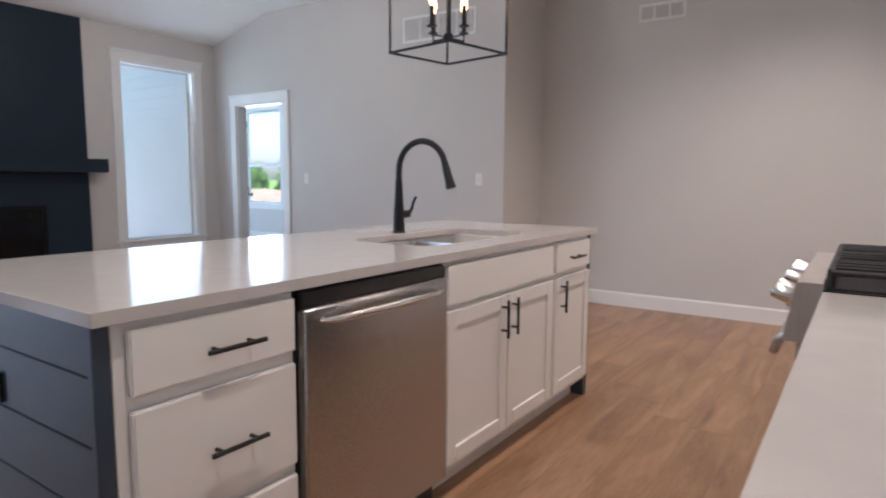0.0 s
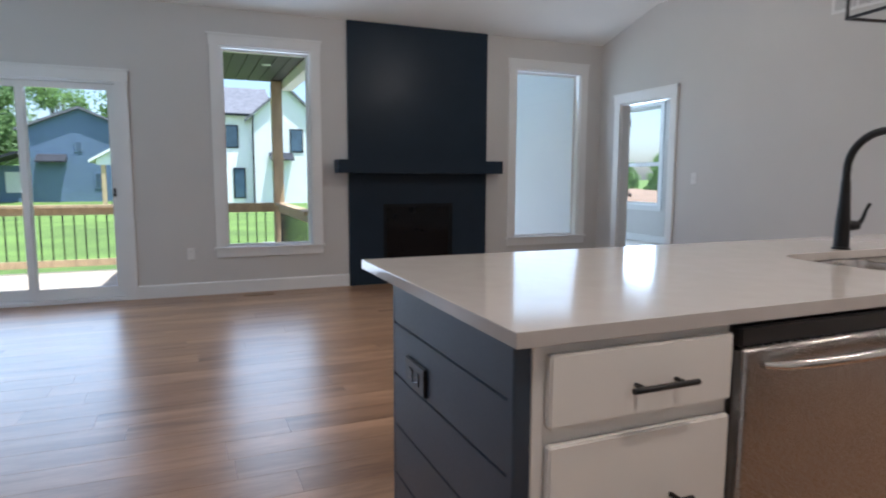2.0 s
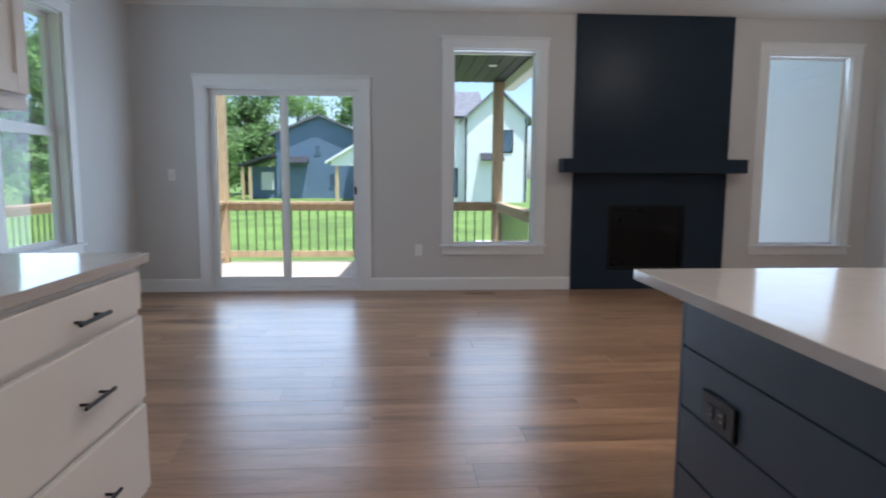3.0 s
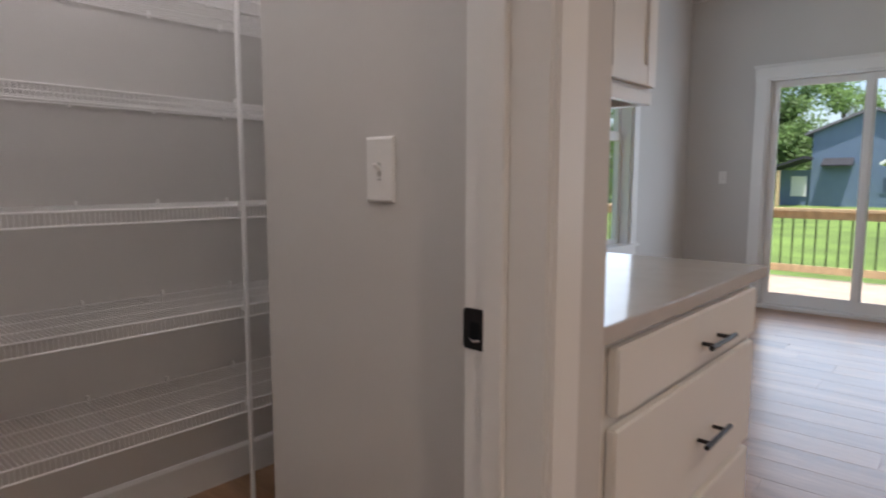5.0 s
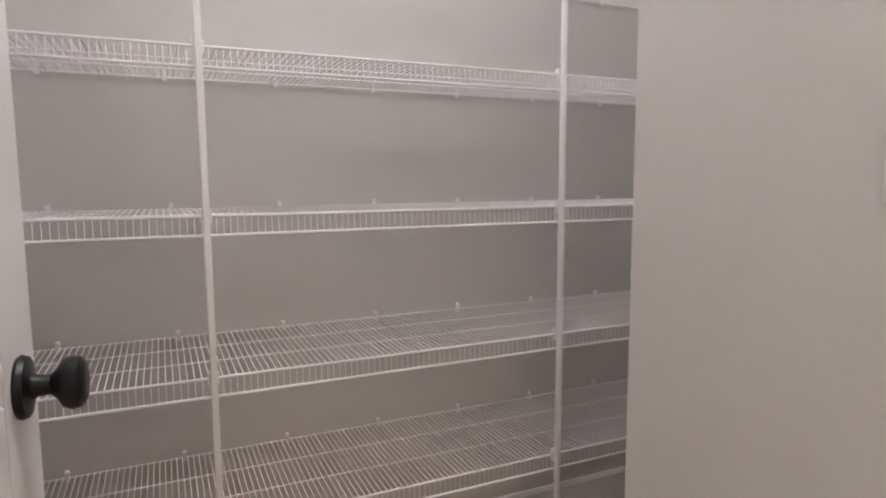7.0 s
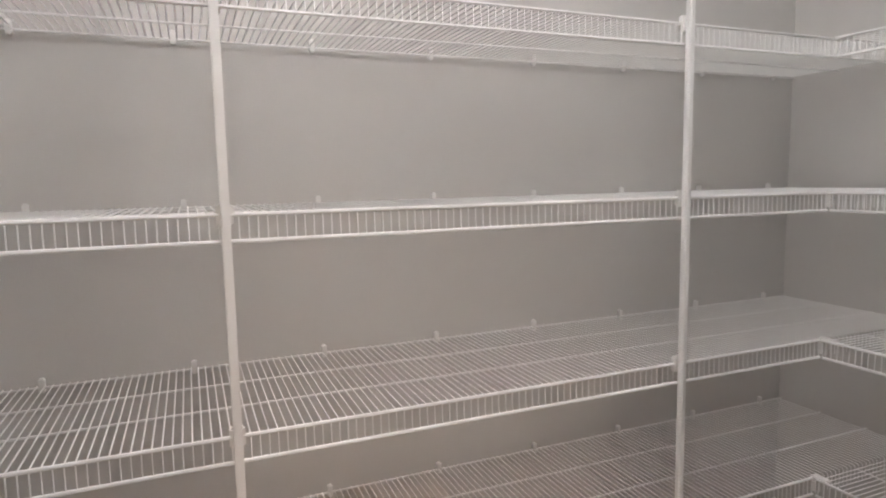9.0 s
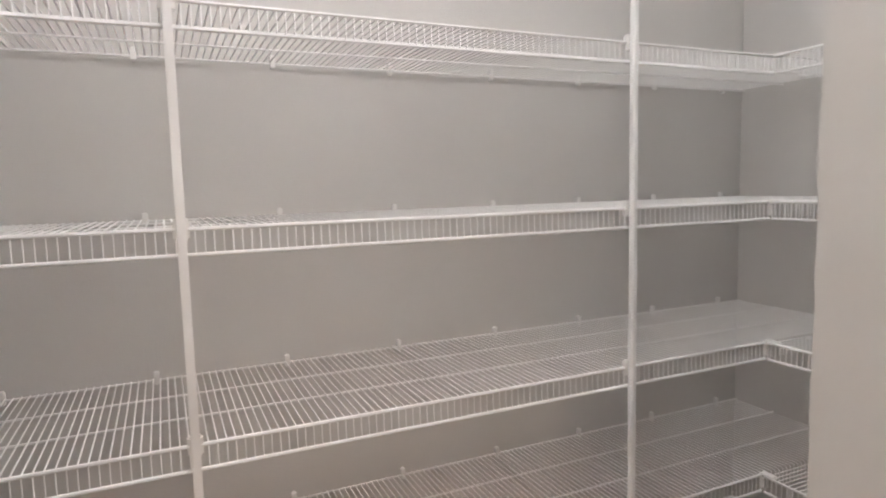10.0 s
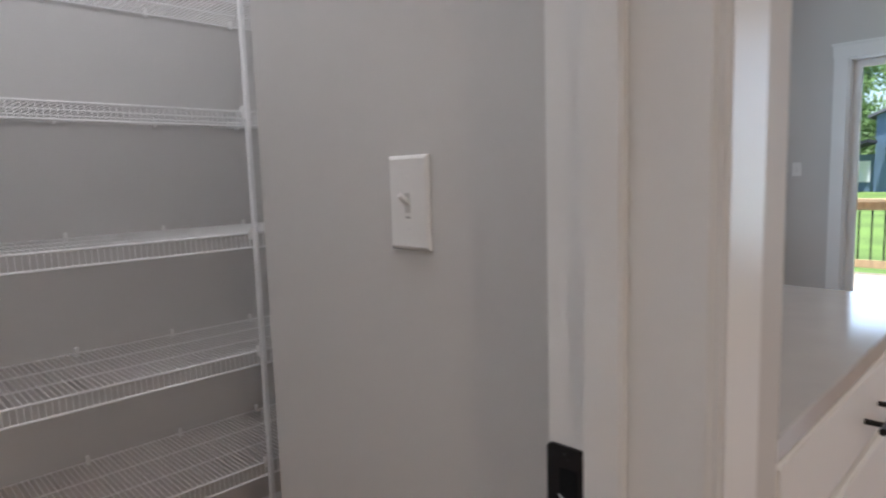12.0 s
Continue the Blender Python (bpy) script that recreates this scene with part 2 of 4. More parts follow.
def tube(points, r, n=8, bm=None, cap=True):
    """A tube along points; r is one radius or one for each point."""
    bm = bm or bmesh.new()
    pts = [Vector(p) for p in points]
    rs = r if isinstance(r, (list, tuple)) else [r] * len(pts)
    rings, side = [], None
    for i, p in enumerate(pts):
        d = (pts[min(i + 1, len(pts) - 1)] - pts[max(i - 1, 0)]).normalized()
        if side is None:
            side = d.orthogonal().normalized()
        side = (side - d * side.dot(d)).normalized()
        up = d.cross(side)
        rings.append([bm.verts.new(p + (side * math.cos(2 * math.pi * k / n) + up * math.sin(2 * math.pi * k / n)) * rs[i]) for k in range(n)])
    for a, b in zip(rings, rings[1:]):
        for k in range(n):
            bm.faces.new((a[k], a[(k + 1) % n], b[(k + 1) % n], b[k]))
    if cap:
        bm.faces.new(rings[0][::-1]), bm.faces.new(rings[-1])
    return bm


def prism(poly, axis, a, b, bm=None):
    """A polygon of 2D points swept along an axis (0, 1 or 2) from a to b."""
    bm = bm or bmesh.new()
    def at(p, d):
        q = list(p)
        q.insert(axis, d)
        return bm.verts.new(q)
    lo, hi = [at(p, a) for p in poly], [at(p, b) for p in poly]
    n = len(poly)
    for i in range(n):
        bm.faces.new((lo[i], lo[(i + 1) % n], hi[(i + 1) % n], hi[i]))
    bm.faces.new(lo), bm.faces.new(hi)
    return bm


def wall_x(x0, x1, y0, y1, z0, z1, holes=()):
    """A wall that runs along y, with openings (ya, yb, za, zb), left to right."""
    bm = bmesh.new()
    y = y0
    for ya, yb, za, zb in sorted(holes):
        box(x0, x1, y, ya, z0, z1, bm=bm)
        if za > z0:
            box(x0, x1, ya, yb, z0, za, bm=bm)
        box(x0, x1, ya, yb, zb, z1, bm=bm)
        y = yb
    box(x0, x1, y, y1, z0, z1, bm=bm)
    return bm


def wall_y(y0, y1, x0, x1, z0, z1, holes=()):
    bm = bmesh.new()
    x = x0
    for xa, xb, za, zb in sorted(holes):
        box(x, xa, y0, y1, z0, z1, bm=bm)
        if za > z0:
            box(xa, xb, y0, y1, z0, za, bm=bm)
        box(xa, xb, y0, y1, zb, z1, bm=bm)
        x = xb
    box(x, x1, y0, y1, z0, z1, bm=bm)
    return bm


def loop(cx, cy, hx, hy, r, n=6):
    out = []
    for sx, sy, a0 in ((1, 1, 0), (-1, 1, 90), (-1, -1, 180), (1, -1, 270)):
        for k in range(n + 1):
            a = radians(a0 + 90 * k / n)
            out.append((cx + sx * (hx - r) + r * math.cos(a), cy + sy * (hy - r) + r * math.sin(a)))
    return out


# ---------------------------------------------------------------- structure
FAR, SOUTH, NORTH, BEIGE, EAST = -6.5, -2.57, 5.0, 5.767, 0.88
FLAT, LOW = 3.05, 2.783
SLIDER = (-1.885, -0.372, 0.0, 2.03)
WIN_A = (0.535, 1.41, 0.47, 2.43)
WIN_B = (3.80, 4.70, 0.46, 2.43)
NOOK = (-5.30, -4.43, 0.62, 2.40)
BED_DOOR = (-6.10, -5.265, 0.0, 2.04)
BED_WIN = (-9.87, -8.77, 0.68, 2.46)

structure("subfloor", box(FAR - 0.155, 1.0, -2.72, NORTH + 0.119, -0.12, -0.014), SUBFLOOR, "dark subfloor below the oak plank floor", "subfloor")
structure("subfloor_bedroom", box(-10.7, 1.0, NORTH + 0.12, 8.2, -0.12, -0.014), SUBFLOOR, "dark subfloor below the bedroom floor", "subfloor")
structure("wall_west", wall_x(FAR - 0.16, FAR, SOUTH, NORTH, -0.1, 3.1, (SLIDER, WIN_A, WIN_B)), WALL, "greige painted wall with sliding door and tall windows", "wall")
structure("wall_nook_south", wall_y(SOUTH - 0.16, SOUTH, FAR - 0.16, -2.35, -0.1, 3.1, (NOOK,)), WALL, "greige painted wall of the dining nook with a window", "wall")
structure("wall_north", wall_y(NORTH, NORTH + 0.12, FAR, -2.40, -0.1, 3.1, (BED_DOOR,)), WALL, "greige painted living room wall with a bedroom doorway", "wall")
structure("wall_return", box(-2.52, -2.40, NORTH + 0.12, BEIGE, -0.1, 3.1), WALL, "greige painted short return wall", "wall")
structure("wall_kitchen_end", box(-2.52, EAST + 0.12, BEIGE, BEIGE + 0.12, -0.1, 3.1), WALL, "greige painted wall at the end of the kitchen", "wall")
structure("wall_east", box(EAST, EAST + 0.12, -0.775, BEIGE, -0.1, 3.1), WALL, "greige painted wall behind the range", "wall")
# pantry shell
PD0, PD1, PDH = -1.127, -0.445, 2.03
structure("wall_pantry_front", wall_y(-0.902, -0.775, -1.30, EAST + 0.12, -0.1, 3.1, ((PD0 - 0.018, PD1 + 0.018, 0.0, PDH + 0.018),)), WALL, "greige painted wall with the pantry doorway", "wall")
structure("wall_pantry_switch", box(-1.30, -1.2135, -1.527, -0.902, -0.1, 3.1), WALL, "greige painted pantry wall with a light switch", "wall")
structure("wall_pantry_inner", box(-2.35, -1.30, -1.527, -1.44, -0.1, 3.1), WALL, "greige painted wall between cabinets and pantry", "wall")
structure("wall_pantry_west", box(-2.35, -2.24, -2.47, -1.527, -0.1, 3.1), WALL, "greige painted pantry side wall", "wall")
structure("wall_pantry_back", box(-2.35, 0.37, -2.73, -2.47, -0.1, 3.1), WALL, "greige painted pantry back wall", "wall")
structure("wall_pantry_east", box(0.25, 0.37, -2.47, -0.902, -0.1, 3.1), WALL, "greige painted pantry side wall", "wall")
structure("ceiling_pantry", box(-2.24, 0.25, -2.47, -0.902, 2.62, 2.70), CEIL, "white painted pantry ceiling", "ceiling")
# main ceiling: sloped along the west wall, then flat
structure("ceiling", prism([(FAR, LOW), (-5.55, FLAT), (1.0, FLAT), (1.0, 3.3), (FAR - 0.16, 3.3), (FAR - 0.16, LOW)], 1, SOUTH - 0.16, BEIGE + 0.12), CEIL, "white ceiling with a sloped band along the west wall", "ceiling")
# bedroom wing
structure("wall_wing_south", box(-10.7, FAR - 0.16, NORTH + 0.05, NORTH + 0.2, -0.6, 3.1), SIDING_W, "white outer wall of the bedroom wing", "wall")
structure("wall_bedroom_north", wall_y(8.0, 8.16, -10.7, -2.52, -0.1, 3.1, (BED_WIN,)), WALL, "greige bedroom wall with a window", "wall")
structure("wall_bedroom_west", box(-10.7, -10.55, NORTH + 0.2, 8.0, -0.1, 3.1), WALL, "greige bedroom side wall", "wall")
structure("wall_bedroom_east", box(-2.64, -2.52, BEIGE + 0.12, 8.0, -0.1, 3.1), WALL, "greige bedroom side wall", "wall")
structure("ceiling_bedroom", box(-10.7, -2.52, NORTH + 0.12, 8.16, 2.75, 2.85), CEIL, "white bedroom ceiling", "ceiling")

# roof slopes are unseen, added so the wing blocks sun from the corner window
wr = thing("wing_roof", (-8.6, 6.5, 3.1), "bedroom wing soffit under an added shingled roof out of view", "roof", kind="structure")
part("roof", prism([(4.86, 3.02), (6.6, 4.1), (8.65, 2.86), (8.65, 2.98), (6.6, 4.25), (4.86, 3.14)], 0, -11.1, FAR - 0.18), ROOF, wr, smooth=False)
part("soffit", box(-11.0, FAR - 0.18, 4.88, 5.04, 2.96, 3.02), SIDING_W, wr)
for k in range(24):
    bm = prism([(NORTH + 0.05, -0.5 + 0.145 * k), (NORTH + 0.05, -0.36 + 0.145 * k), (NORTH + 0.047, -0.36 + 0.145 * k), (NORTH + 0.044, -0.5 + 0.145 * k)], 0, -10.72, FAR - 0.165)
    part("clapboard", bm, SIDING_W, bpy.data.objects["wall_wing_south"], smooth=False)


def baseboard(x0, x1, y0, y1, nx, ny):
    """A board with an eased top on the wall line, standing out along (nx, ny)."""
    t, h = 0.014, 0.13
    if nx:
        a = x0
        bm = prism([(a, 0), (a + nx * t, 0), (a + nx * t, h - 0.012), (a + nx * t * 0.45, h), (a, h)], 1, y0, y1)
    else:
        a = y0
        bm = prism([(a, 0), (a + ny * t, 0), (a + ny * t, h - 0.012), (a + ny * t * 0.45, h), (a, h)], 0, x0, x1)
    tagged(part("baseboard", bm, TRIM, smooth=False), "white painted baseboard along the wall", "baseboard", kind="structure")


for run in ((FAR, FAR, SOUTH, -1.98, 1, 0), (FAR, FAR, -0.278, 1.785, 1, 0), (FAR, FAR, 3.41, NORTH, 1, 0),
            (FAR + 0.014, -2.36, SOUTH, SOUTH, 0, 1), (FAR, -6.20, NORTH, NORTH, 0, -1), (-5.17, -2.40, NORTH, NORTH, 0, -1),
            (-2.40, -2.40, NORTH, BEIGE, 1, 0), (-2.386, EAST, BEIGE, BEIGE, 0, -1), (-2.24, 0.25, -2.47, -2.47, 0, 1),
            (-2.35, -2.35, -2.55, -1.44, -1, 0), (-1.2135, -1.2135, -1.527, -0.905, 1, 0), (-10.5, -2.7, 8.0, 8.0, 0, -1)):
    baseboard(*run)


def opening_trim(name, plane, axis, out, hole, label, sill=True, sashes=1, wide=0.095, rail=None, glazed=True, depth=0.15):
    """Casing, jamb and sash for an opening in a wall; axis 0: the wall runs along y, 1: along x. out: the room's side, +1 or -1."""
    a, b, z0, z1 = hole
    top = thing(name, ((plane, (a + b) / 2, z0) if axis == 0 else ((a + b) / 2, plane, z0)), label, "window" if sill else "doorway", kind="structure")
    def bx(p0, p1, u0, u1, w0, w1, bev=0.0):
        return box(p0, p1, u0, u1, w0, w1, bev) if axis == 0 else box(u0, u1, p0, p1, w0, w1, bev)
    s = out
    f0, f1 = plane + s * 0.001, plane + s * 0.019
    lowz = z0 if sill else 0.0
    part("casing", bx(f0, f1, a - wide, a + 0.004, lowz, z1, 0.002), TRIM, top)
    part("casing", bx(f0, f1, b - 0.004, b + wide, lowz, z1, 0.002), TRIM, top)
    part("header", bx(f0, f1 + s * 0.004, a - wide - 0.008, b + wide + 0.008, z1, z1 + 0.095, 0.002), TRIM, top)
    part("header_cap", bx(f0, f1 + s * 0.016, a - wide - 0.02, b + wide + 0.02, z1 + 0.095, z1 + 0.115, 0.003), TRIM, top)
    i0, i1 = plane - s * 0.004, plane - s * depth
    part("jamb", bx(i0, i1, a + 0.0005, a + 0.018, lowz, z1 - 0.018), TRIM, top)
    part("jamb", bx(i0, i1, b - 0.018, b - 0.0005, lowz, z1 - 0.018), TRIM, top)
    part("head_jamb", bx(i0, i1, a + 0.0005, b - 0.0005, z1 - 0.018, z1 - 0.0005), TRIM, top)
    if sill:
        part("window_sill", bx(plane - s * 0.1, f1 + s * 0.022, a - wide - 0.02, b + wide + 0.02, z0 - 0.022, z0 + 0.0005, 0.004), TRIM, top)
        part("apron", bx(f0, f1 - s * 0.002, a - wide, b + wide, z0 - 0.10, z0 - 0.022, 0.002), TRIM, top)
        g0, g1, fw = plane - s * 0.085, plane - s * 0.13, (0.038 if rail else 0.018)
        zs = [z0 + 0.001, z1 - 0.018] if rail is None else [z0 + 0.001, rail, z1 - 0.018]
        for k in range(len(zs) - 1):
            za, zb = zs[k], zs[k + 1]
            fr = bmesh.new()
            for u0, u1, w0, w1 in ((a + 0.018, a + 0.018 + fw, za, zb), (b - 0.018 - fw, b - 0.018, za, zb), (a + 0.018 + fw, b - 0.018 - fw, za, za + fw), (a + 0.018 + fw, b - 0.018 - fw, zb - fw, zb)):
                p0, p1 = (g0, g1) if k == 0 else (g0 - s * 0.012, g1 - s * 0.012)
                if axis == 0:
                    box(p0, p1, u0, u1, w0, w1, 0.003, fr)
                else:
                    box(u0, u1, p0, p1, w0, w1, 0.003, fr)
            sash = part("window_frame", fr, TRIM, top)
            pane = part("pane", bx((g0 + g1) / 2 - 0.003, (g0 + g1) / 2 + 0.003, a + 0.018 + fw - 0.004, b - 0.018 - fw + 0.004, za + fw - 0.004, zb - fw + 0.004), GLASS, sash, smooth=False)
            pane.visible_shadow = False
    return top


opening_trim("window_1", FAR, 0, 1, WIN_A, "tall fixed window in white wood casing")
opening_trim("window_2", FAR, 0, 1, WIN_B, "tall fixed window in white wood casing facing white siding")
opening_trim("window_3", SOUTH, 1, 1, NOOK, "white double hung window of the dining nook", rail=1.50)
opening_trim("window_4", 8.0, 1, -1, BED_WIN, "white double hung window of the bedroom", rail=1.42)
opening_trim("door_1", NORTH, 1, -1, BED_DOOR, "white cased doorway to the bedroom", sill=False, depth=0.118)
sl = opening_trim("door_2", FAR, 0, 1, SLIDER, "closed white sliding glass patio door in casing", sill=False)
# sliding door panels
a, b, _, h = SLIDER
for y0, y1, xo, nm in ((a + 0.019, -1.10, -0.075, "fixed_panel"), (-1.17, b - 0.019, -0.035, "sliding_panel")):
    fr = bmesh.new()
    x0, x1, st_w = FAR + xo - 0.034, FAR + xo, 0.06
    for u0, u1, w0, w1 in ((y0, y0 + st_w, 0.035, h - 0.02), (y1 - st_w, y1, 0.035, h - 0.02), (y0 + st_w, y1 - st_w, 0.035, 0.135), (y0 + st_w, y1 - st_w, h - 0.075, h - 0.02)):
        box(x0, x1, u0, u1, w0, w1, 0.003, fr)
    pn = part(nm, fr, TRIM, sl)
    gp = part("pane", box((x0 + x1) / 2 - 0.004, (x0 + x1) / 2 + 0.004, y0 + 0.055, y1 - 0.055, 0.13, h - 0.07), GLASS, pn, smooth=False)
    gp.visible_shadow = False
    if nm == "sliding_panel":
        part("door_handle", box(x1 + 0.001, x1 + 0.012, y1 - 0.05, y1 - 0.03, 0.98, 1.06, 0.003), BLACK, pn, "small dark latch")
part("threshold", box(FAR - 0.16, FAR + 0.02, a, b, 0.0, 0.033, 0.004), TRIM, sl)

# ---------------------------------------------------------------- pantry doorway and door
pdw = thing("door_3", ((PD0 + PD1) / 2, -0.84, 0), "white cased pantry doorway with its door standing open", "doorway", kind="structure")
part("jamb", box(PD0 - 0.017, PD0, -0.902, -0.768, 0, PDH, 0.0015), TRIM, pdw)
part("jamb", box(PD1, PD1 + 0.017, -0.902, -0.768, 0, PDH, 0.0015), TRIM, pdw)
part("head_jamb", box(PD0 - 0.017, PD1 + 0.017, -0.902, -0.768, PDH, PDH + 0.017), TRIM, pdw)
part("door_stop", box(PD0 + 0.0005, PD0 + 0.011, -0.862, -0.828, 0, PDH - 0.0005, 0.002), TRIM, pdw)
part("door_stop", box(PD1 - 0.011, PD1 - 0.0005, -0.862, -0.828, 0, PDH - 0.0005, 0.002), TRIM, pdw)
part("casing", box(PD0 - 0.074, PD0 - 0.004, -0.774, -0.759, 0, PDH + 0.006, 0.003), TRIM, pdw)
part("casing", box(PD1 + 0.004, PD1 + 0.074, -0.774, -0.759, 0, PDH + 0.006, 0.003), TRIM, pdw)
part("header", box(PD0 - 0.08, PD1 + 0.08, -0.774, -0.755, PDH + 0.006, PDH + 0.10, 0.003), TRIM, pdw)
st = part("strike_plate", prism(loop(-0.8815, 0.940, 0.0205, 0.029, 0.006, 4), 0, PD0 - 0.001, PD0 + 0.0025), BLACK, pdw, "black metal strike plate")
part("latch_hole", prism(loop(-0.8805, 0.938, 0.0085, 0.0125, 0.003, 3), 0, PD0 + 0.0026, PD0 + 0.0032), FIREBOX, st)
part("strike_lip", tube([(PD0 + 0.003, -0.889, 0.926), (PD0 + 0.006, -0.881, 0.924), (PD0 + 0.003, -0.872, 0.926)], 0.0018, 6), CHROME, st)
for z in (0.919, 0.961):
    part("screw", tube([(PD0 + 0.0025, -0.8815, z), (PD0 + 0.0034, -0.8815, z)], [0.0034, 0.0026], 10), BLACK, st)


def panel_door(name, width, height, m, label, knob_at):
    """Two panel door: leaf along +x from its hinge, face at y = 0."""
    d = thing(name, (0, 0, 0), label, "door")
    t, s = 0.035, 0.11
    bm = bmesh.new()
    box(0, width, 0.008, t - 0.008, 0.01, height, bm=bm)
    for u0, u1, w0, w1 in ((0, s, 0.01, height), (width - s, width, 0.01, height), (s, width - s, 0.01, 0.22), (s, width - s, 0.80, 0.94), (s, width - s, height - 0.12, height)):
        box(u0, u1, 0, 0.0085, w0, w1, 0.002, bm)
        box(u0, u1, t - 0.0085, t, w0, w1, 0.002, bm)
    part("leaf", bm, DOORWHITE, d)
    for w0, w1 in ((0.22, 0.80), (0.94, height - 0.12)):
        part("panel", box(s + 0.03, width - s - 0.03, 0.003, t - 0.003, w0 + 0.03, w1 - 0.03, 0.004), DOORWHITE, d)
    for side in (-1, 1):
        y0 = 0 if side < 0 else t
        prof = [(0, 0.0), (0.031, 0.0), (0.033, 0.003), (0.031, 0.008), (0.014, 0.011), (0.011, 0.016), (0.0105, 0.026), (0.016, 0.031), (0.025, 0.036), (0.028, 0.043), (0.027, 0.050), (0.020, 0.055), (0.0, 0.056)]
        part("door_knob", tube([(width - 0.062, y0 + side * p[1], knob_at) for p in prof[1:-1]], [p[0] * 0.92 for p in prof[1:-1]], 20), BLACK, d, "black door knob with round rose")
    for z in (0.2, height / 2, height - 0.2):
        part("hinge", tube([(-0.004, t / 2 - 0.02, z - 0.045), (-0.004, t / 2 - 0.02, z + 0.045)], 0.006, 8), BLACK, d)
    d.matrix_basis = m
    return d


panel_door("pantry_door", 0.672, 2.02, pose(-0.456, -0.915, 0.0, 0, 0, -92.8), "white two panel pantry door standing open", 0.940)
panel_door("bedroom_door", 0.78, 2.02, pose(-6.075, 5.125, 0.0, 0, 0, 141.5), "white two panel bedroom door standing open", 0.945)

# ---------------------------------------------------------------- fireplace
fp = thing("fireplace", (FAR, 2.596, 0), "dark navy painted fireplace surround with shelf mantel", "fireplace")
FPX = FAR + 0.032
for y0, y1, z0, z1 in ((1.787, 2.163, 0, LOW - 0.002), (2.985, 3.408, 0, LOW - 0.002), (2.163, 2.985, 0, 0.2), (2.163, 2.985, 0.88, LOW - 0.002)):
    part("surround_panel", box(FAR + 0.001, FPX, y0, y1, z0, z1), NAVY_FP, fp, smooth=False)
mt = part("mantel", box(FPX, FPX + 0.18, 1.632, 3.53, 1.212, 1.352, 0.003), NAVY_FP, fp)
part("firebox", wall_x(FAR + 0.002, FPX - 0.004, 2.163, 2.985, 0.2, 0.88, ((2.20, 2.945, 0.24, 0.84),)), FIREBOX, fp, smooth=False)
part("firebox_glass", box(FAR + 0.004, FAR + 0.012, 2.2, 2.945, 0.24, 0.84), FIREGLASS, fp, smooth=False)


# ---------------------------------------------------------------- cabinets
def bar_pull(along, c, length, out, parent):
    """Bar pull: along is its axis, out the way it stands from the face, c the middle on the face."""
    c, along, out = Vector(c), Vector(along), Vector(out)
    mid = c + out * 0.03
    bm = tube([mid - along * length / 2, mid + along * length / 2], 0.006, 10)
    for s in (-1, 1):
        e = c + along * s * length * 0.31
        tube([e - out * 0.001, e + out * 0.03], 0.0048, 8, bm)
    return part("handle", bm, BLACK, parent, "black bar pull")


def slab_front(name, pt, u0, u1, z0, z1, thick, parent):
    """Slab drawer front; pt(depth, u, z) gives the place."""
    a, b = pt(0.001, u0, z0), pt(thick, u1, z1)
    return part(name, box(a[0], b[0], a[1], b[1], a[2], b[2], 0.0035), CABINET, parent)


def shaker_front(name, pt, u0, u1, z0, z1, parent):
    """Shaker door: a recessed panel with two stiles and two rails on it."""
    s = 0.058
    def piece(a0, a1, c0, c1, d, bev):
        a, b = pt(0.001, a0, c0), pt(d, a1, c1)
        return box(a[0], b[0], a[1], b[1], a[2], b[2], bev)
    door = part(name, piece(u0 + s, u1 - s, z0 + s, z1 - s, 0.011, 0), CABINET, parent)
    for nm, a0, a1, c0, c1 in (("stile", u0, u0 + s, z0, z1), ("stile", u1 - s, u1, z0, z1), ("rail", u0 + s, u1 - s, z0, z0 + s), ("rail", u0 + s, u1 - s, z1 - s, z1)):
        part(nm, piece(a0, a1, c0, c1, 0.02, 0.002), CABINET, door)
    return door


FACE = -0.925
def on_island(d, u, z):
    return (FACE + d, u, z)
def on_south(d, u, z):
    return (u, -0.832 + d, z)
def on_upper(d, u, z):
    return (u, -1.13 + d, z)
def on_east(d, u, z):
    return (0.245 - d, u, z)


def carcass(pt, u0, u1, z0, z1, deep, parent):
    bm = bmesh.new()
    a, b = pt(-deep, u0, z0), pt(0, u1, z1)
    box(a[0], b[0], a[1], b[1], a[2], b[2], 0.0015, bm)
    part("body", bm, CABINET, parent)
    if z0 > 0.05 and z0 < 0.2:
        a, b = pt(-deep + 0.02, u0 + 0.001, 0), pt(-0.07, u1 - 0.001, z0)
        part("toe_kick", box(a[0], b[0], a[1], b[1], a[2], b[2]), CABINET, parent)


KICK = 0.10
dc = thing("drawer_cabinet", (-1.2, 0.975, 0), "white three drawer base cabinet in the island", "cabinet")
carcass(on_island, 0.737, 1.203, KICK, 0.884, 0.6, dc)
for z0, z1 in ((0.727, 0.864), (0.425, 0.694), (0.125, 0.395)):
    f = slab_front("drawer_front", on_island, 0.764, 1.196, z0, z1, 0.02, dc)
    bar_pull((0, 1, 0), (FACE + 0.02, 1.0, (z0 + z1) / 2 - 0.008), 0.155, (1, 0, 0), f)
dw = thing("dishwasher", (-1.2, 1.53, 0), "stainless steel dishwasher built into the island", "dishwasher")
part("body", box(FACE - 0.58, FACE - 0.004, 1.207, 1.884, 0.09, 0.880), BLACK_PLASTIC, dw)
part("control_strip", box(FACE - 0.003, FACE + 0.022, 1.212, 1.879, 0.832, 0.874, 0.004), BLACK_PLASTIC, dw, "black top control strip")
part("door", box(FACE - 0.003, FACE + 0.034, 1.214, 1.877, 0.105, 0.831, 0.008, seg=3), STEEL, dw)
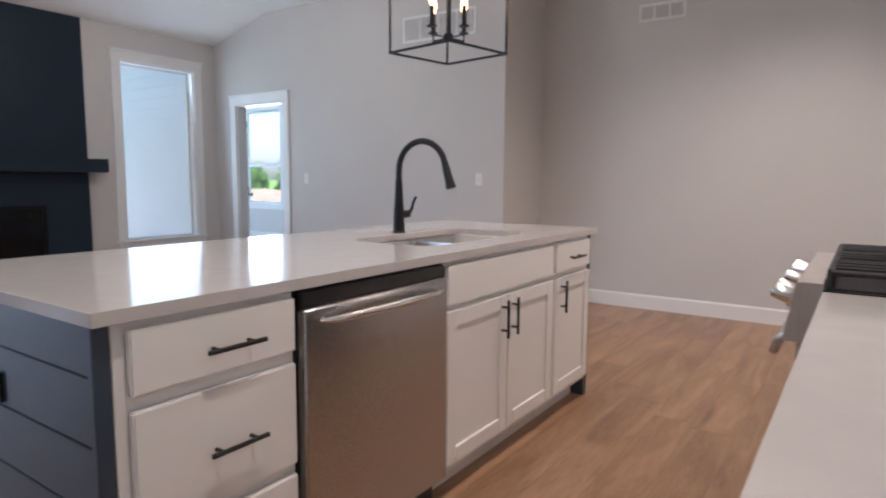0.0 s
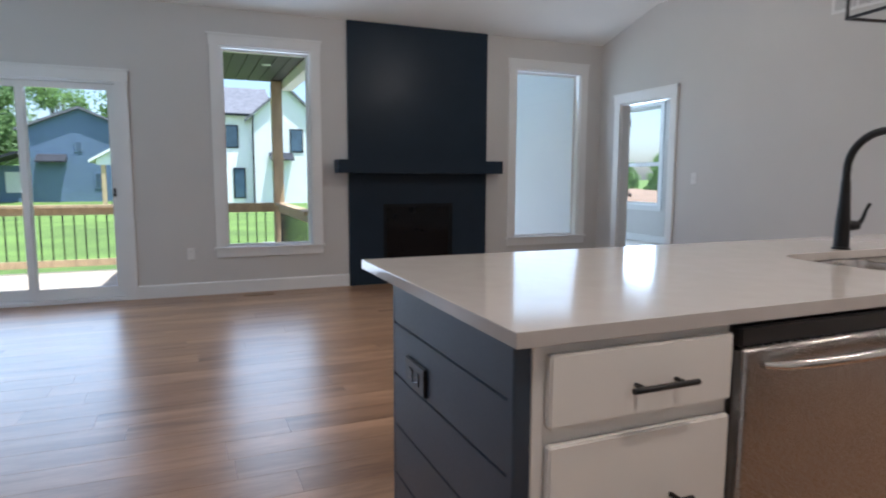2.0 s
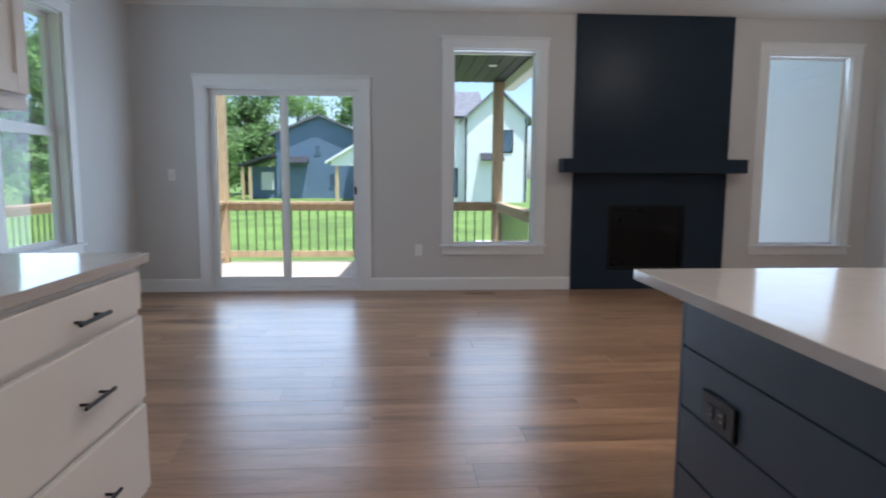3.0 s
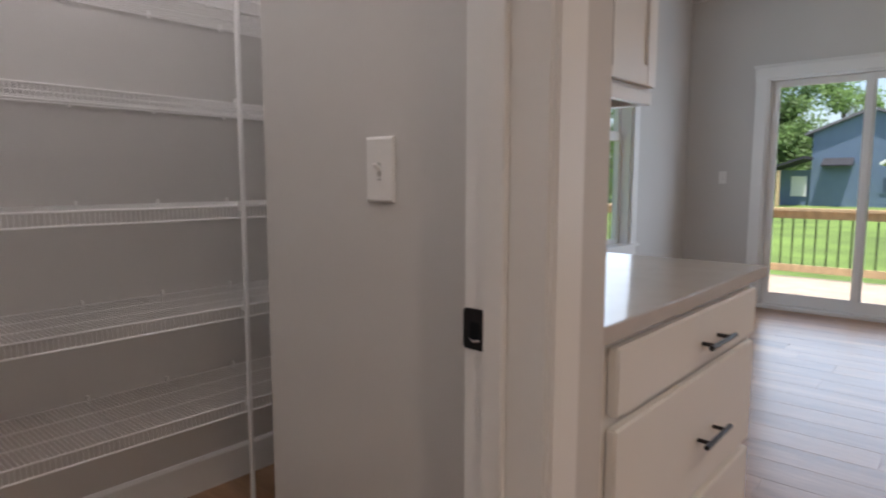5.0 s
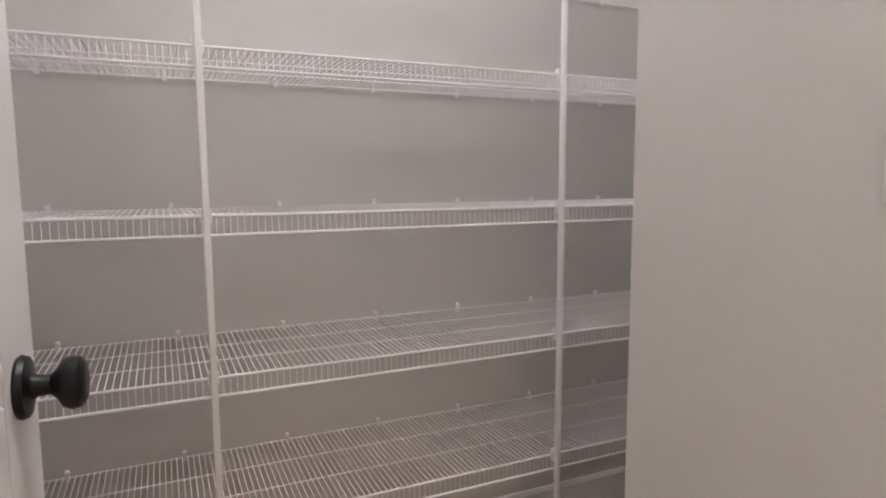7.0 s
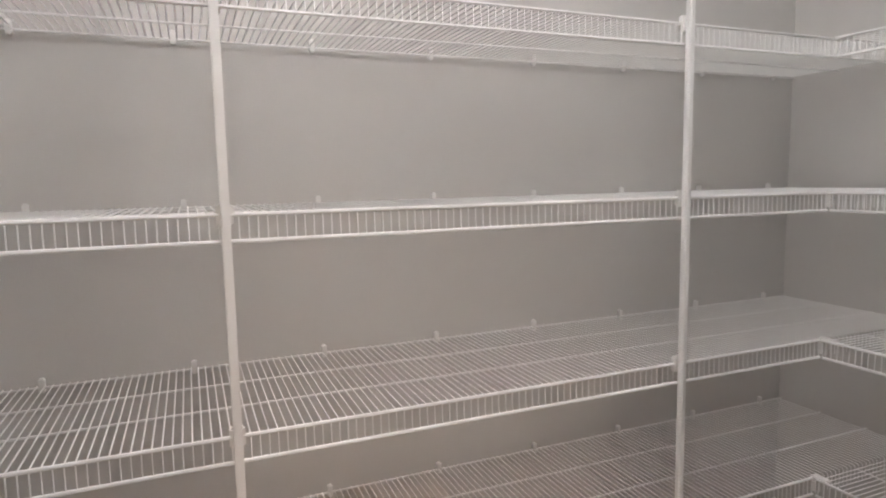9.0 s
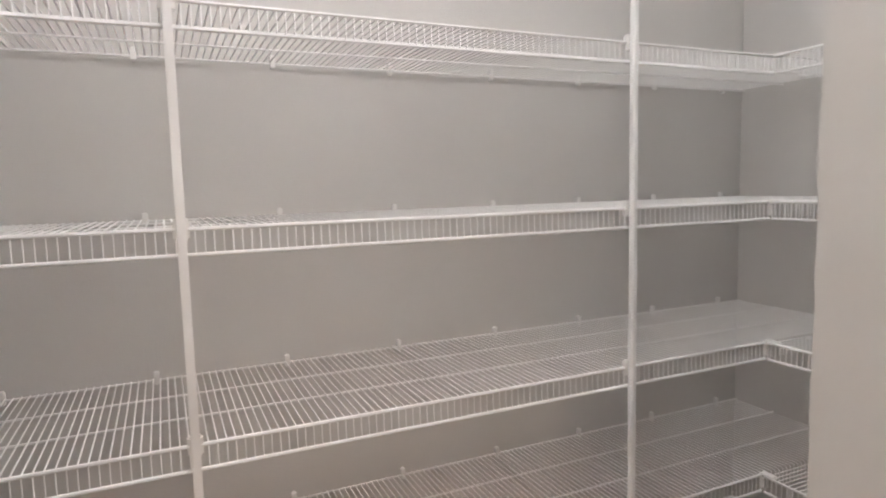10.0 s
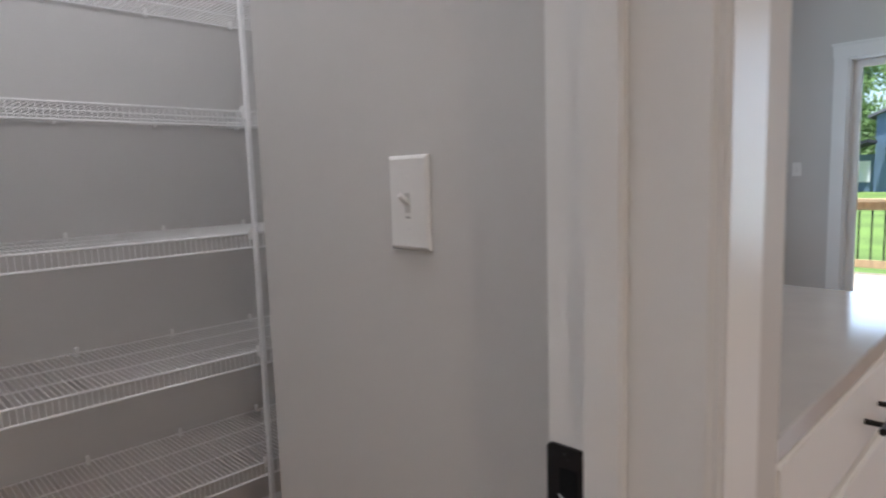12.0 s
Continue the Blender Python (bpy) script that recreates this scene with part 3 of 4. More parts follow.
hp = [(FACE + 0.034 + 0.045 * math.sin(math.pi * k / 14) ** 0.45, 1.268 + 0.56 * k / 14, 0.793 + 0.004 * math.sin(math.pi * k / 14)) for k in range(15)]
part("handle", tube(hp, [0.007 + 0.006 * math.sin(math.pi * k / 14) ** 0.5 for k in range(15)], 12), CHROME, dw, "bowed chrome handle")
part("kick_plate", box(FACE - 0.06, FACE - 0.03, 1.212, 1.879, 0.002, 0.09), BLACK_PLASTIC, dw)
sc = thing("sink_cabinet", (-1.2, 2.32, 0), "white sink base cabinet with two doors", "cabinet")
carcass(on_island, 1.888, 2.796, KICK, 0.655, 0.6, sc)
part("face_frame", box(FACE - 0.02, FACE, 1.888, 2.796, 0.656, 0.884), CABINET, sc)
slab_front("false_front", on_island, 1.900, 2.786, 0.722, 0.864, 0.02, sc)
for u0, u1, hu in ((1.900, 2.340, 2.292), (2.346, 2.786, 2.376)):
    f = shaker_front("door", on_island, u0, u1, 0.128, 0.700, sc)
    bar_pull((0, 0, 1), (FACE + 0.02, hu, 0.608), 0.155, (1, 0, 0), f)
ec = thing("end_cabinet", (-1.2, 2.97, 0), "narrow white island cabinet with drawer and door", "cabinet")
carcass(on_island, 2.800, 3.252, KICK, 0.884, 0.6, ec)
f = slab_front("drawer_front", on_island, 2.822, 3.243, 0.727, 0.864, 0.02, ec)
bar_pull((0, 1, 0), (FACE + 0.02, 3.03, 0.79), 0.155, (1, 0, 0), f)
f = shaker_front("door", on_island, 2.822, 3.243, 0.128, 0.700, ec)
bar_pull((0, 0, 1), (FACE + 0.02, 2.878, 0.61), 0.155, (1, 0, 0), f)
# dark shiplap shell of the island
for nm, y0, y1, s in (("island_end_panel", 0.702, 0.735, 1), ("island_end_panel", 3.254, 3.288, -1)):
    ep = thing(nm, (-1.3, y0, 0), "dark navy shiplap end panel of the island", "panel")
    part("backing", box(-1.60, FACE, y0 + 0.008 if s > 0 else y0, y1 if s > 0 else y1 - 0.008, 0, 0.884), NAVY, ep)
    edge = y0 if s > 0 else y1
    for z0, z1 in ((0.779, 0.884), (0.634, 0.775), (0.489, 0.630), (0.344, 0.485), (0.199, 0.340), (0.0, 0.195)):
        part("shiplap_board", box(-1.60, FACE - 0.022, edge, edge + s * 0.0085, z0, z1, 0.0015), NAVY, ep)
    part("corner_post", box(FACE - 0.021, FACE + 0.003, edge - s * 0.003, edge + s * 0.0085, 0, 0.884, 0.002), NAVY, ep)
bp = thing("island_back_panel", (-1.71, 1.97, 0), "dark navy shiplap back panel of the island", "panel")
part("backing", box(-1.6135, -1.602, 0.702, 3.288, 0, 0.884), NAVY, bp)
ol = thing("outlet", (-1.418, 0.703, 0.677), "black outlet plate on the island end panel", "outlet")
part("plate", box(-1.487, -1.350, 0.693, 0.7015, 0.640, 0.714, 0.003), BLACK_PLASTIC, ol)
for cx in (-1.442, -1.396):
    rc = part("receptacle", box(cx - 0.014, cx + 0.014, 0.6905, 0.6935, 0.660, 0.694, 0.004), BLACK_PLASTIC, ol)
    for dz in (-0.007, 0.007):
        part("slot", box(cx - 0.005, cx + 0.005, 0.6898, 0.6908, 0.677 + dz - 0.0012, 0.677 + dz + 0.0012), CHROME, rc)

# worktop with a rounded cutout for the sink
SX, SY, HX, HY = -1.278, 2.42, 0.218, 0.415
bm = bmesh.new()
outer = [(-1.90, 0.690), (-0.900, 0.690), (-0.900, 3.328), (-1.90, 3.328)]
inner = loop(SX, SY, HX, HY, 0.12)
es = []
for ring in (outer, inner):
    vs = [bm.verts.new((x, y, 0.884)) for x, y in ring]
    es += [bm.edges.new((vs[i], vs[(i + 1) % len(vs)])) for i in range(len(vs))]
bmesh.ops.triangle_fill(bm, use_beauty=True, edges=es)
ext = bmesh.ops.extrude_face_region(bm, geom=list(bm.faces))
bmesh.ops.translate(bm, verts=[g for g in ext["geom"] if isinstance(g, bmesh.types.BMVert)], vec=(0, 0, 0.030))
bmesh.ops.dissolve_limit(bm, angle_limit=0.01, verts=bm.verts, edges=bm.edges)
wt = part("island_worktop", bm, QUARTZ, smooth=False)
bev = wt.modifiers.new("eased_edge", "BEVEL")
bev.width, bev.segments, bev.limit_method, bev.angle_limit = 0.002, 2, "ANGLE", radians(60)
tagged(wt, "pale polished quartz worktop on the island", "worktop")


def bowl(cx, cy, hx, hy, z, deep):
    bm = bmesh.new()
    rings = []
    for i, (sc_, dz) in enumerate(((1.06, 0), (1.0, -0.001), (0.985, -0.02), (0.96, -deep + 0.03), (0.90, -deep + 0.006), (0.80, -deep), (0.12, -deep - 0.006))):
        rings.append([bm.verts.new((x, y, z + dz)) for x, y in loop(cx, cy, hx * sc_, hy * sc_, min(0.07, hx * sc_ * 0.9))])
    for p, q in zip(rings, rings[1:]):
        for k in range(len(p)):
            bm.faces.new((p[k], p[(k + 1) % len(p)], q[(k + 1) % len(q)], q[k]))
    bm.faces.new(rings[-1])
    return bm


sk = thing("sink", (SX, SY, 0.68), "stainless steel double bowl undermount sink", "sink")
for cy in (SY - 0.207, SY + 0.207):
    bw = part("bowl", bowl(SX, cy, 0.214, 0.2, 0.8835, 0.20), SINKSTEEL, sk)
    part("drain", tube([(SX, cy, 0.689), (SX, cy, 0.692)], [0.045, 0.04], 20), CHROME, bw)

fa = thing("faucet", (-1.545, 2.427, 0.914), "matt black gooseneck pull down kitchen faucet", "faucet")
FX, FY, FZ = -1.545, 2.427, 0.914
part("base", tube([(FX, FY, FZ), (FX, FY, FZ + 0.008), (FX, FY, FZ + 0.01), (FX, FY, FZ + 0.09), (FX, FY, FZ + 0.17), (FX, FY, FZ + 0.25)], [0.031, 0.031, 0.027, 0.026, 0.020, 0.0165], 18), BLACK, fa)
ca, sa = math.cos(radians(0)), math.sin(radians(0))
R = 0.133
arc = [(FX, FY, FZ + 0.25), (FX, FY, FZ + 0.293)] + [(FX + R * (1 - math.cos(a)) * ca, FY + R * (1 - math.cos(a)) * sa, FZ + 0.293 + R * math.sin(a)) for a in [math.pi * k / 16 * 0.93 for k in range(1, 17)]]
part("neck", tube(arc, 0.0145, 14), BLACK, fa)
e, d = Vector(arc[-1]), (Vector(arc[-1]) - Vector(arc[-2])).normalized()
part("spray_head", tube([e, e + d * 0.012, e + d * 0.07, e + d * 0.11, e + d * 0.114], [0.0155, 0.0175, 0.020, 0.0245, 0.021], 16), BLACK, fa)
lv = part("lever_hub", tube([(FX, FY, FZ + 0.085), (FX + 0.02, FY + 0.03, FZ + 0.088), (FX + 0.03, FY + 0.045, FZ + 0.09)], [0.02, 0.019, 0.016], 14), BLACK, fa)
part("lever", tube([(FX + 0.028, FY + 0.042, FZ + 0.09), (FX + 0.036, FY + 0.055, FZ + 0.115), (FX + 0.040, FY + 0.062, FZ + 0.145), (FX + 0.047, FY + 0.072, FZ + 0.17)], [0.010, 0.008, 0.006, 0.007], 10), BLACK, lv)

# ---------------------------------------------------------------- pendant over the island
pn = thing("pendant_lamp", (-1.33, 2.516, 1.735), "black metal cage pendant lamp with four lit candle bulbs", "lamp")
px0, px1, py0, py1, pz0, pz1 = -1.516, -1.144, 2.330, 2.702, 1.735, 2.30
cx, cy = (px0 + px1) / 2, (py0 + py1) / 2
for z in (pz0, pz1):
    for p, q in (((px0, py0), (px1, py0)), ((px1, py0), (px1, py1)), ((px1, py1), (px0, py1)), ((px0, py1), (px0, py0))):
        part("cage_bar", box(min(p[0], q[0]) - 0.005, max(p[0], q[0]) + 0.005, min(p[1], q[1]) - 0.005, max(p[1], q[1]) + 0.005, z - 0.005, z + 0.005, 0.001), BLACK, pn)
for p in ((px0, py0), (px1, py0), (px1, py1), (px0, py1)):
    part("cage_post", box(p[0] - 0.0045, p[0] + 0.0045, p[1] - 0.0045, p[1] + 0.0045, pz0 + 0.005, pz1 - 0.005, 0.001), BLACK, pn)
    part("roof_bar", tube([(p[0], p[1], pz1), (cx, cy, pz1 + 0.14)], 0.005, 6), BLACK, pn)
part("stem", tube([(cx, cy, pz0 + 0.06), (cx, cy, FLAT - 0.025)], 0.006, 10), BLACK, pn)
part("canopy", tube([(cx, cy, FLAT - 0.03), (cx, cy, FLAT - 0.024), (cx, cy, FLAT)], [0.03, 0.06, 0.062], 20), BLACK, pn)
part("hub", tube([(cx, cy, pz0 + 0.052), (cx, cy, pz0 + 0.056), (cx, cy, pz0 + 0.085), (cx, cy, pz0 + 0.09)], [0.012, 0.022, 0.022, 0.01], 14), BLACK, pn)
for k in range(4):
    a = radians(-2 + 90 * k)
    ex, ey = cx + 0.1 * math.cos(a), cy + 0.1 * math.sin(a)
    arm = part("arm", tube([(cx, cy, pz0 + 0.068), (ex, ey, pz0 + 0.068), (ex, ey, pz0 + 0.10)], 0.0045, 8), BLACK, pn)
    part("candle_cup", tube([(ex, ey, pz0 + 0.10), (ex, ey, pz0 + 0.106)], [0.021, 0.023], 14), BLACK, arm)
    part("candle_sleeve", tube([(ex, ey, pz0 + 0.106), (ex, ey, pz0 + 0.19)], 0.0105, 12), BLACK, arm)
    part("bulb", tube([(ex, ey, pz0 + 0.19), (ex, ey, pz0 + 0.20), (ex, ey, pz0 + 0.222), (ex, ey, pz0 + 0.245), (ex, ey, pz0 + 0.268), (ex, ey, pz0 + 0.278)], [0.007, 0.011, 0.0165, 0.013, 0.005, 0.001], 12), BULB, arm, "lit flame shaped bulb")
pn.rotation_euler = (0, 0, radians(-10))
lamp("pendant_light", "POINT", BULB_LIGHT, (1.0, 0.66, 0.36), pose(cx, cy, pz0 + 0.33), r=0.05)

# ---------------------------------------------------------------- range and the counter beside it
be = thing("base_cabinet", (0.55, 1.1, 0), "white base cabinet beside the range", "cabinet")
carcass(on_east, 0.42, 1.792, KICK, 0.884, 0.62, be)
for u0, u1 in ((0.43, 0.88), (0.89, 1.335), (1.345, 1.785)):
    f = slab_front("drawer_front", on_east, u0, u1, 0.727, 0.864, 0.02, be)
    bar_pull((0, 1, 0), (0.225, (u0 + u1) / 2, 0.79), 0.155, (-1, 0, 0), f)
    f = shaker_front("door", on_east, u0, u1, 0.128, 0.700, be)
    bar_pull((0, 0, 1), (0.225, u1 - 0.045, 0.61), 0.155, (-1, 0, 0), f)
tagged(part("range_side_worktop", box(0.212, EAST - 0.002, 0.40, 1.796, 0.884, 0.914, 0.002), QUARTZ), "pale polished quartz worktop beside the range", "worktop")
rg = thing("range", (0.5, 2.19, 0), "stainless steel gas range with black grates", "range")
Y0, Y1 = 1.802, 2.566
part("body", box(0.245, EAST - 0.01, Y0, Y1, 0.03, 0.895, 0.003), STEEL_H, rg)
part("control_panel", prism([(0.244, 0.785), (0.134, 0.785), (0.158, 0.931), (0.212, 0.931), (0.212, 0.896), (0.244, 0.896)], 1, Y0, Y1), STEEL_H, rg, smooth=False)
nrm = Vector((-0.947, 0, 0.321))
for off in (0.09, 0.19, 0.40, 0.58, 0.68):
    c = Vector((0.147, Y0 + off, 0.878))
    part("knob", tube([c - nrm * 0.004, c + nrm * 0.008, c + nrm * 0.010, c + nrm * 0.048, c + nrm * 0.052], [0.026, 0.026, 0.0205, 0.0185, 0.015], 20), CHROME, rg, "chrome burner knob")
part("oven_door", box(0.165, 0.243, Y0 + 0.004, Y1 - 0.004, 0.20, 0.785, 0.006), STEEL_H, rg)
part("oven_glass", box(0.1625, 0.166, Y0 + 0.12, Y1 - 0.12, 0.32, 0.62, 0.001), FIREGLASS, rg)
part("drawer", box(0.17, 0.243, Y0 + 0.004, Y1 - 0.004, 0.04, 0.19, 0.005), STEEL_H, rg)
hb = tube([(0.165, Y0 + 0.05, 0.805), (0.150, Y0 + 0.045, 0.800), (0.121, Y0 + 0.045, 0.775), (0.113, Y0 + 0.06, 0.745), (0.111, Y0 + 0.12, 0.735), (0.110, (Y0 + Y1) / 2, 0.735), (0.111, Y1 - 0.12, 0.735), (0.113, Y1 - 0.06, 0.745), (0.121, Y1 - 0.045, 0.775), (0.150, Y1 - 0.045, 0.800), (0.165, Y1 - 0.05, 0.805)], 0.011, 12)
part("oven_handle", hb, STEEL_H, rg)
part("cooktop", box(0.2125, EAST - 0.02, Y0 + 0.003, Y1 - 0.003, 0.896, 0.922, 0.006), BLACK_PLASTIC, rg, "black enamel cooktop")
for g in range(3):
    ya, yb = Y0 + 0.015 + 0.247 * g, Y0 + 0.015 + 0.247 * g + 0.24
    gr = bmesh.new()
    ring = [(0.225, ya), (0.225, yb), (0.82, yb), (0.82, ya)]
    for i in range(4):
        p, q = ring[i], ring[(i + 1) % 4]
        tube([(p[0], p[1], 0.958), (q[0], q[1], 0.958)], 0.008, 6, gr)
        tube([(p[0], p[1], 0.9225), (p[0], p[1], 0.958)], 0.008, 6, gr)
    for k in range(1, 4):
        y = ya + (yb - ya) * k / 4
        tube([(0.225, y, 0.962), (0.82, y, 0.962)], 0.0055, 6, gr)
    for x in (0.45, 0.58, 0.70):
        tube([(x, ya, 0.96), (x, yb, 0.96)], 0.006, 6, gr)
    part("grate", gr, IRON, rg, "black cast iron grate")
    for x in (0.45, 0.70):
        part("burner", tube([(x, (ya + yb) / 2, 0.9222), (x, (ya + yb) / 2, 0.934), (x, (ya + yb) / 2, 0.938)], [0.045, 0.042, 0.03], 18), IRON, rg)

# ---------------------------------------------------------------- cabinets beside the pantry
sb = thing("drawer_cabinet", (-1.8, -1.13, 0), "white three drawer base cabinet beside the pantry", "cabinet")
carcass(on_south, -2.275, -1.304, KICK, 0.884, 0.60, sb)
for z0, z1 in ((0.738, 0.862), (0.440, 0.716), (0.130, 0.418)):
    f = slab_front("drawer_front", on_south, -2.252, -1.428, z0, z1, 0.022, sb)
    bar_pull((1, 0, 0), (-1.895, -0.81, (z0 + z1) / 2 - 0.012), 0.165, (0, 1, 0), f)
tagged(part("nook_worktop", box(-2.308, -1.303, -1.438, -0.80, 0.884, 0.914, 0.002), QUARTZ), "pale polished quartz worktop beside the pantry", "worktop")
uc = thing("wall_cabinet", (-1.8, -1.28, 1.4), "white shaker wall cabinet above the nook worktop", "cabinet")
part("body", box(-2.264, -1.304, -1.438, -1.13, 1.40, 2.30, 0.0015), CABINET, uc)
part("underside", box(-2.23, -1.32, -1.425, -1.15, 1.3985, 1.3995), MAPLE, uc, "bare wood underside")
part("light_rail", box(-2.266, -1.304, -1.150, -1.128, 1.365, 1.3995, 0.002), CABINET, uc)
part("light_rail", box(-2.266, -2.234, -1.437, -1.151, 1.365, 1.3995, 0.002), CABINET, uc)
for u0, u1, hu in ((-1.862, -1.325, -1.836), (-2.25, -1.870, -1.902)):
    f = shaker_front("door", on_upper, u0, u1, 1.412, 2.28, uc)
    bar_pull((0, 0, 1), (hu, -1.11, 1.505), 0.155, (0, 1, 0), f)

# ---------------------------------------------------------------- pantry shelves
SHELF_Z = (0.448, 0.755, 1.066, 1.374, 1.680)
PITCH, SB, SF = 0.0127, -2.462, -2.082
WEST_IN, WEST_F = -2.238, -1.866


def wire_mesh(depth):
    """One bent wire: back to front at the top, then down the lip."""
    bm = tube([(0, 0, 0), (0, depth - 0.003, 0), (0, depth, -0.003), (0, depth + 0.001, -0.037)], 0.00125, 5, cap=False)
    return finish(bm, "wire", WIRE, True)


WIRE_BACK, WIRE_WEST = wire_mesh(SF - SB), wire_mesh(WEST_F - WEST_IN)
rods = ((0.002, -0.0028), (0.33, -0.0028), (0.66, -0.0028), (1.0, -0.0005), (1.003, -0.037))
for z in SHELF_Z:
    sh = thing("wire_shelf", (-1.0, SB, z), "white vinyl coated wire shelf on the pantry back wall", "shelf", "pantry back wall shelves")
    for f, dz in rods:
        y = SB + (SF - SB) * f
        part("rod", tube([(0.248, y, z + dz), (WEST_F + (0 if f > 0.9 else WEST_IN - WEST_F), y, z + dz)], 0.003 if f > 0.9 else 0.0022, 6), WIRE, sh)
    n = int((0.245 - WEST_IN) / PITCH)
    for k in range(n):
        x = 0.245 - PITCH * k
        w = new("wire", WIRE_BACK)
        w.parent, w.location = sh, (x + 1.0, 0, 0)
    for k in range(10):
        x = 0.12 - 0.2525 * k
        if x > WEST_IN + 0.05:
            part("wall_clip", box(x - 0.005, x + 0.005, -2.4695, -2.457, z - 0.012, z + 0.014, 0.002), PLASTIC, sh)
    for x in (-0.690, -1.480):
        part("pole_clip", box(x - 0.011, x + 0.011, -2.090, -2.077, z - 0.016, z + 0.014, 0.003), PLASTIC, sh)
    ws = thing("wire_shelf", (WEST_IN, -1.8, z), "white vinyl coated wire shelf on the pantry side wall", "shelf", "pantry side wall shelves")
    for f, dz in rods:
        x = WEST_IN + (WEST_F - WEST_IN) * f
        part("rod", tube([(x, SF + 0.01, z + dz), (x, -1.529, z + dz)], 0.003 if f > 0.9 else 0.0022, 6), WIRE, ws)
    for k in range(int((-1.532 - SF - 0.012) / PITCH)):
        w = new("wire", WIRE_WEST)
        w.parent = ws
        w.matrix_basis = pose(0, SF + 0.014 + PITCH * k + 1.8, 0, 0, 0, -90)
    part("corner_bracket", box(WEST_F - 0.018, WEST_F + 0.002, SF - 0.006, SF + 0.03, z - 0.004, z + 0.004, 0.002), PLASTIC, ws)
    part("corner_bracket", box(WEST_F - 0.006, WEST_F + 0.002, SF - 0.004, SF + 0.006, z - 0.030, z - 0.005, 0.002), PLASTIC, ws)

for x in (-0.690, -1.480):
    po = thing("shelf_pole", (x, -2.072, 0), "white upright pole fixed to the shelf fronts", "pole", "pantry shelf poles")
    part("pole", box(x - 0.0062, x + 0.0062, -2.0765, -2.064, 0.0, 1.95, 0.002), WIRE, po)
    part("foot", box(x - 0.011, x + 0.011, -2.080, -2.060, 0.0, 0.02, 0.002), PLASTIC, po)

pl = thing("ceiling_light", (-1.0, -1.55, 2.56), "round white flush ceiling light in the pantry", "lamp")
part("base", tube([(-1.0, -1.55, 2.60), (-1.0, -1.55, 2.6195)], 0.15, 28), TRIM, pl)
part("diffuser", tube([(-1.0, -1.55, 2.56), (-1.0, -1.55, 2.575), (-1.0, -1.55, 2.5995)], [0.10, 0.135, 0.14], 28), glow("pantry_diffuser_glow", (1.0, 0.93, 0.84), 4), pl)
lamp("pantry_light", "POINT", PANTRY_LIGHT, (1.0, 0.97, 0.93), pose(-1.0, -1.55, 2.42), r=0.12)

# recessed downlights
for x, y, share in ((-0.2, 0.9, 3.6), (-0.2, 3.0, 2.7), (-0.2, 4.2, 5.0), (-2.9, 0.6, 1.8), (-2.9, 2.4, 1.8)):
    dl = thing("downlight", (x, y, FLAT), "lit round recessed ceiling downlight with white trim", "lamp", "recessed downlights")
    bm = bmesh.new()
    prof = [(0.055, FLAT - 0.001), (0.06, FLAT - 0.006), (0.09, FLAT - 0.004), (0.092, FLAT - 0.0005)]
    rings = [[bm.verts.new((x + r * math.cos(2 * math.pi * i / 28), y + r * math.sin(2 * math.pi * i / 28), z)) for i in range(28)] for r, z in prof]
    for p, q in zip(rings, rings[1:]):
        for i in range(28):
            bm.faces.new((p[i], p[(i + 1) % 28], q[(i + 1) % 28], q[i]))
    part("trim_ring", bm, TRIM, dl)
    part("lens", tube([(x, y, FLAT - 0.004), (x, y, FLAT - 0.001)], 0.0545, 24), CANGLOW, dl)
    dlamp = lamp("downlight_lamp", "SPOT", CAN_LIGHT * share, (1.0, 0.80, 0.60), pose(x, y, FLAT - 0.09), r=0.05)
    dlamp.data.spot_size, dlamp.data.spot_blend = radians(145), 0.9

# ceiling fan over the living room
fn = thing("ceiling_fan", (-4.15, 2.95, 2.7), "dark ceiling fan over the living room", "fan")
fx, fy = -4.15, 2.95
part("downrod", tube([(fx, fy, 2.82), (fx, fy, FLAT - 0.04)], 0.012, 10), BLACK, fn)
part("canopy", tube([(fx, fy, FLAT - 0.05), (fx, fy, FLAT - 0.04), (fx, fy, FLAT)], [0.03, 0.065, 0.07], 18), BLACK, fn)
part("motor", tube([(fx, fy, 2.70), (fx, fy, 2.72), (fx, fy, 2.79), (fx, fy, 2.83)], [0.05, 0.10, 0.10, 0.04], 22), BLACK, fn)
part("light_rim", tube([(fx, fy, 2.665), (fx, fy, 2.70)], [0.085, 0.09], 22), BLACK, fn)
part("light_bowl", tube([(fx, fy, 2.628), (fx, fy, 2.634), (fx, fy, 2.648), (fx, fy, 2.664)], [0.02, 0.05, 0.075, 0.083], 22), CANGLOW, fn, "lit frosted glass bowl")
lamp("fan_light", "POINT", FAN_LIGHT, (1.0, 0.86, 0.68), pose(fx, fy, 2.55), r=0.06)
for k in range(5):
    a = radians(111 + 72 * k)
    bm = bmesh.new()
    rows = [(0.10, 0.03), (0.2, 0.055), (0.5, 0.068), (0.72, 0.066), (0.76, 0.045)]
    for z in (0.0, 0.008):
        pts = [(r, w) for r, w in rows] + [(r, -w) for r, w in rows[::-1]]
        bm.faces.new([bm.verts.new((fx + r * math.cos(a) - w * math.sin(a), fy + r * math.sin(a) + w * math.cos(a), 2.735 + z + w * 0.12)) for r, w in pts])
    bm.verts.ensure_lookup_table()
    for i in range(10):
        bm.faces.new((bm.verts[i], bm.verts[(i + 1) % 10], bm.verts[10 + (i + 1) % 10], bm.verts[10 + i]))
    part("blade", bm, BLACK, fn, smooth=False)


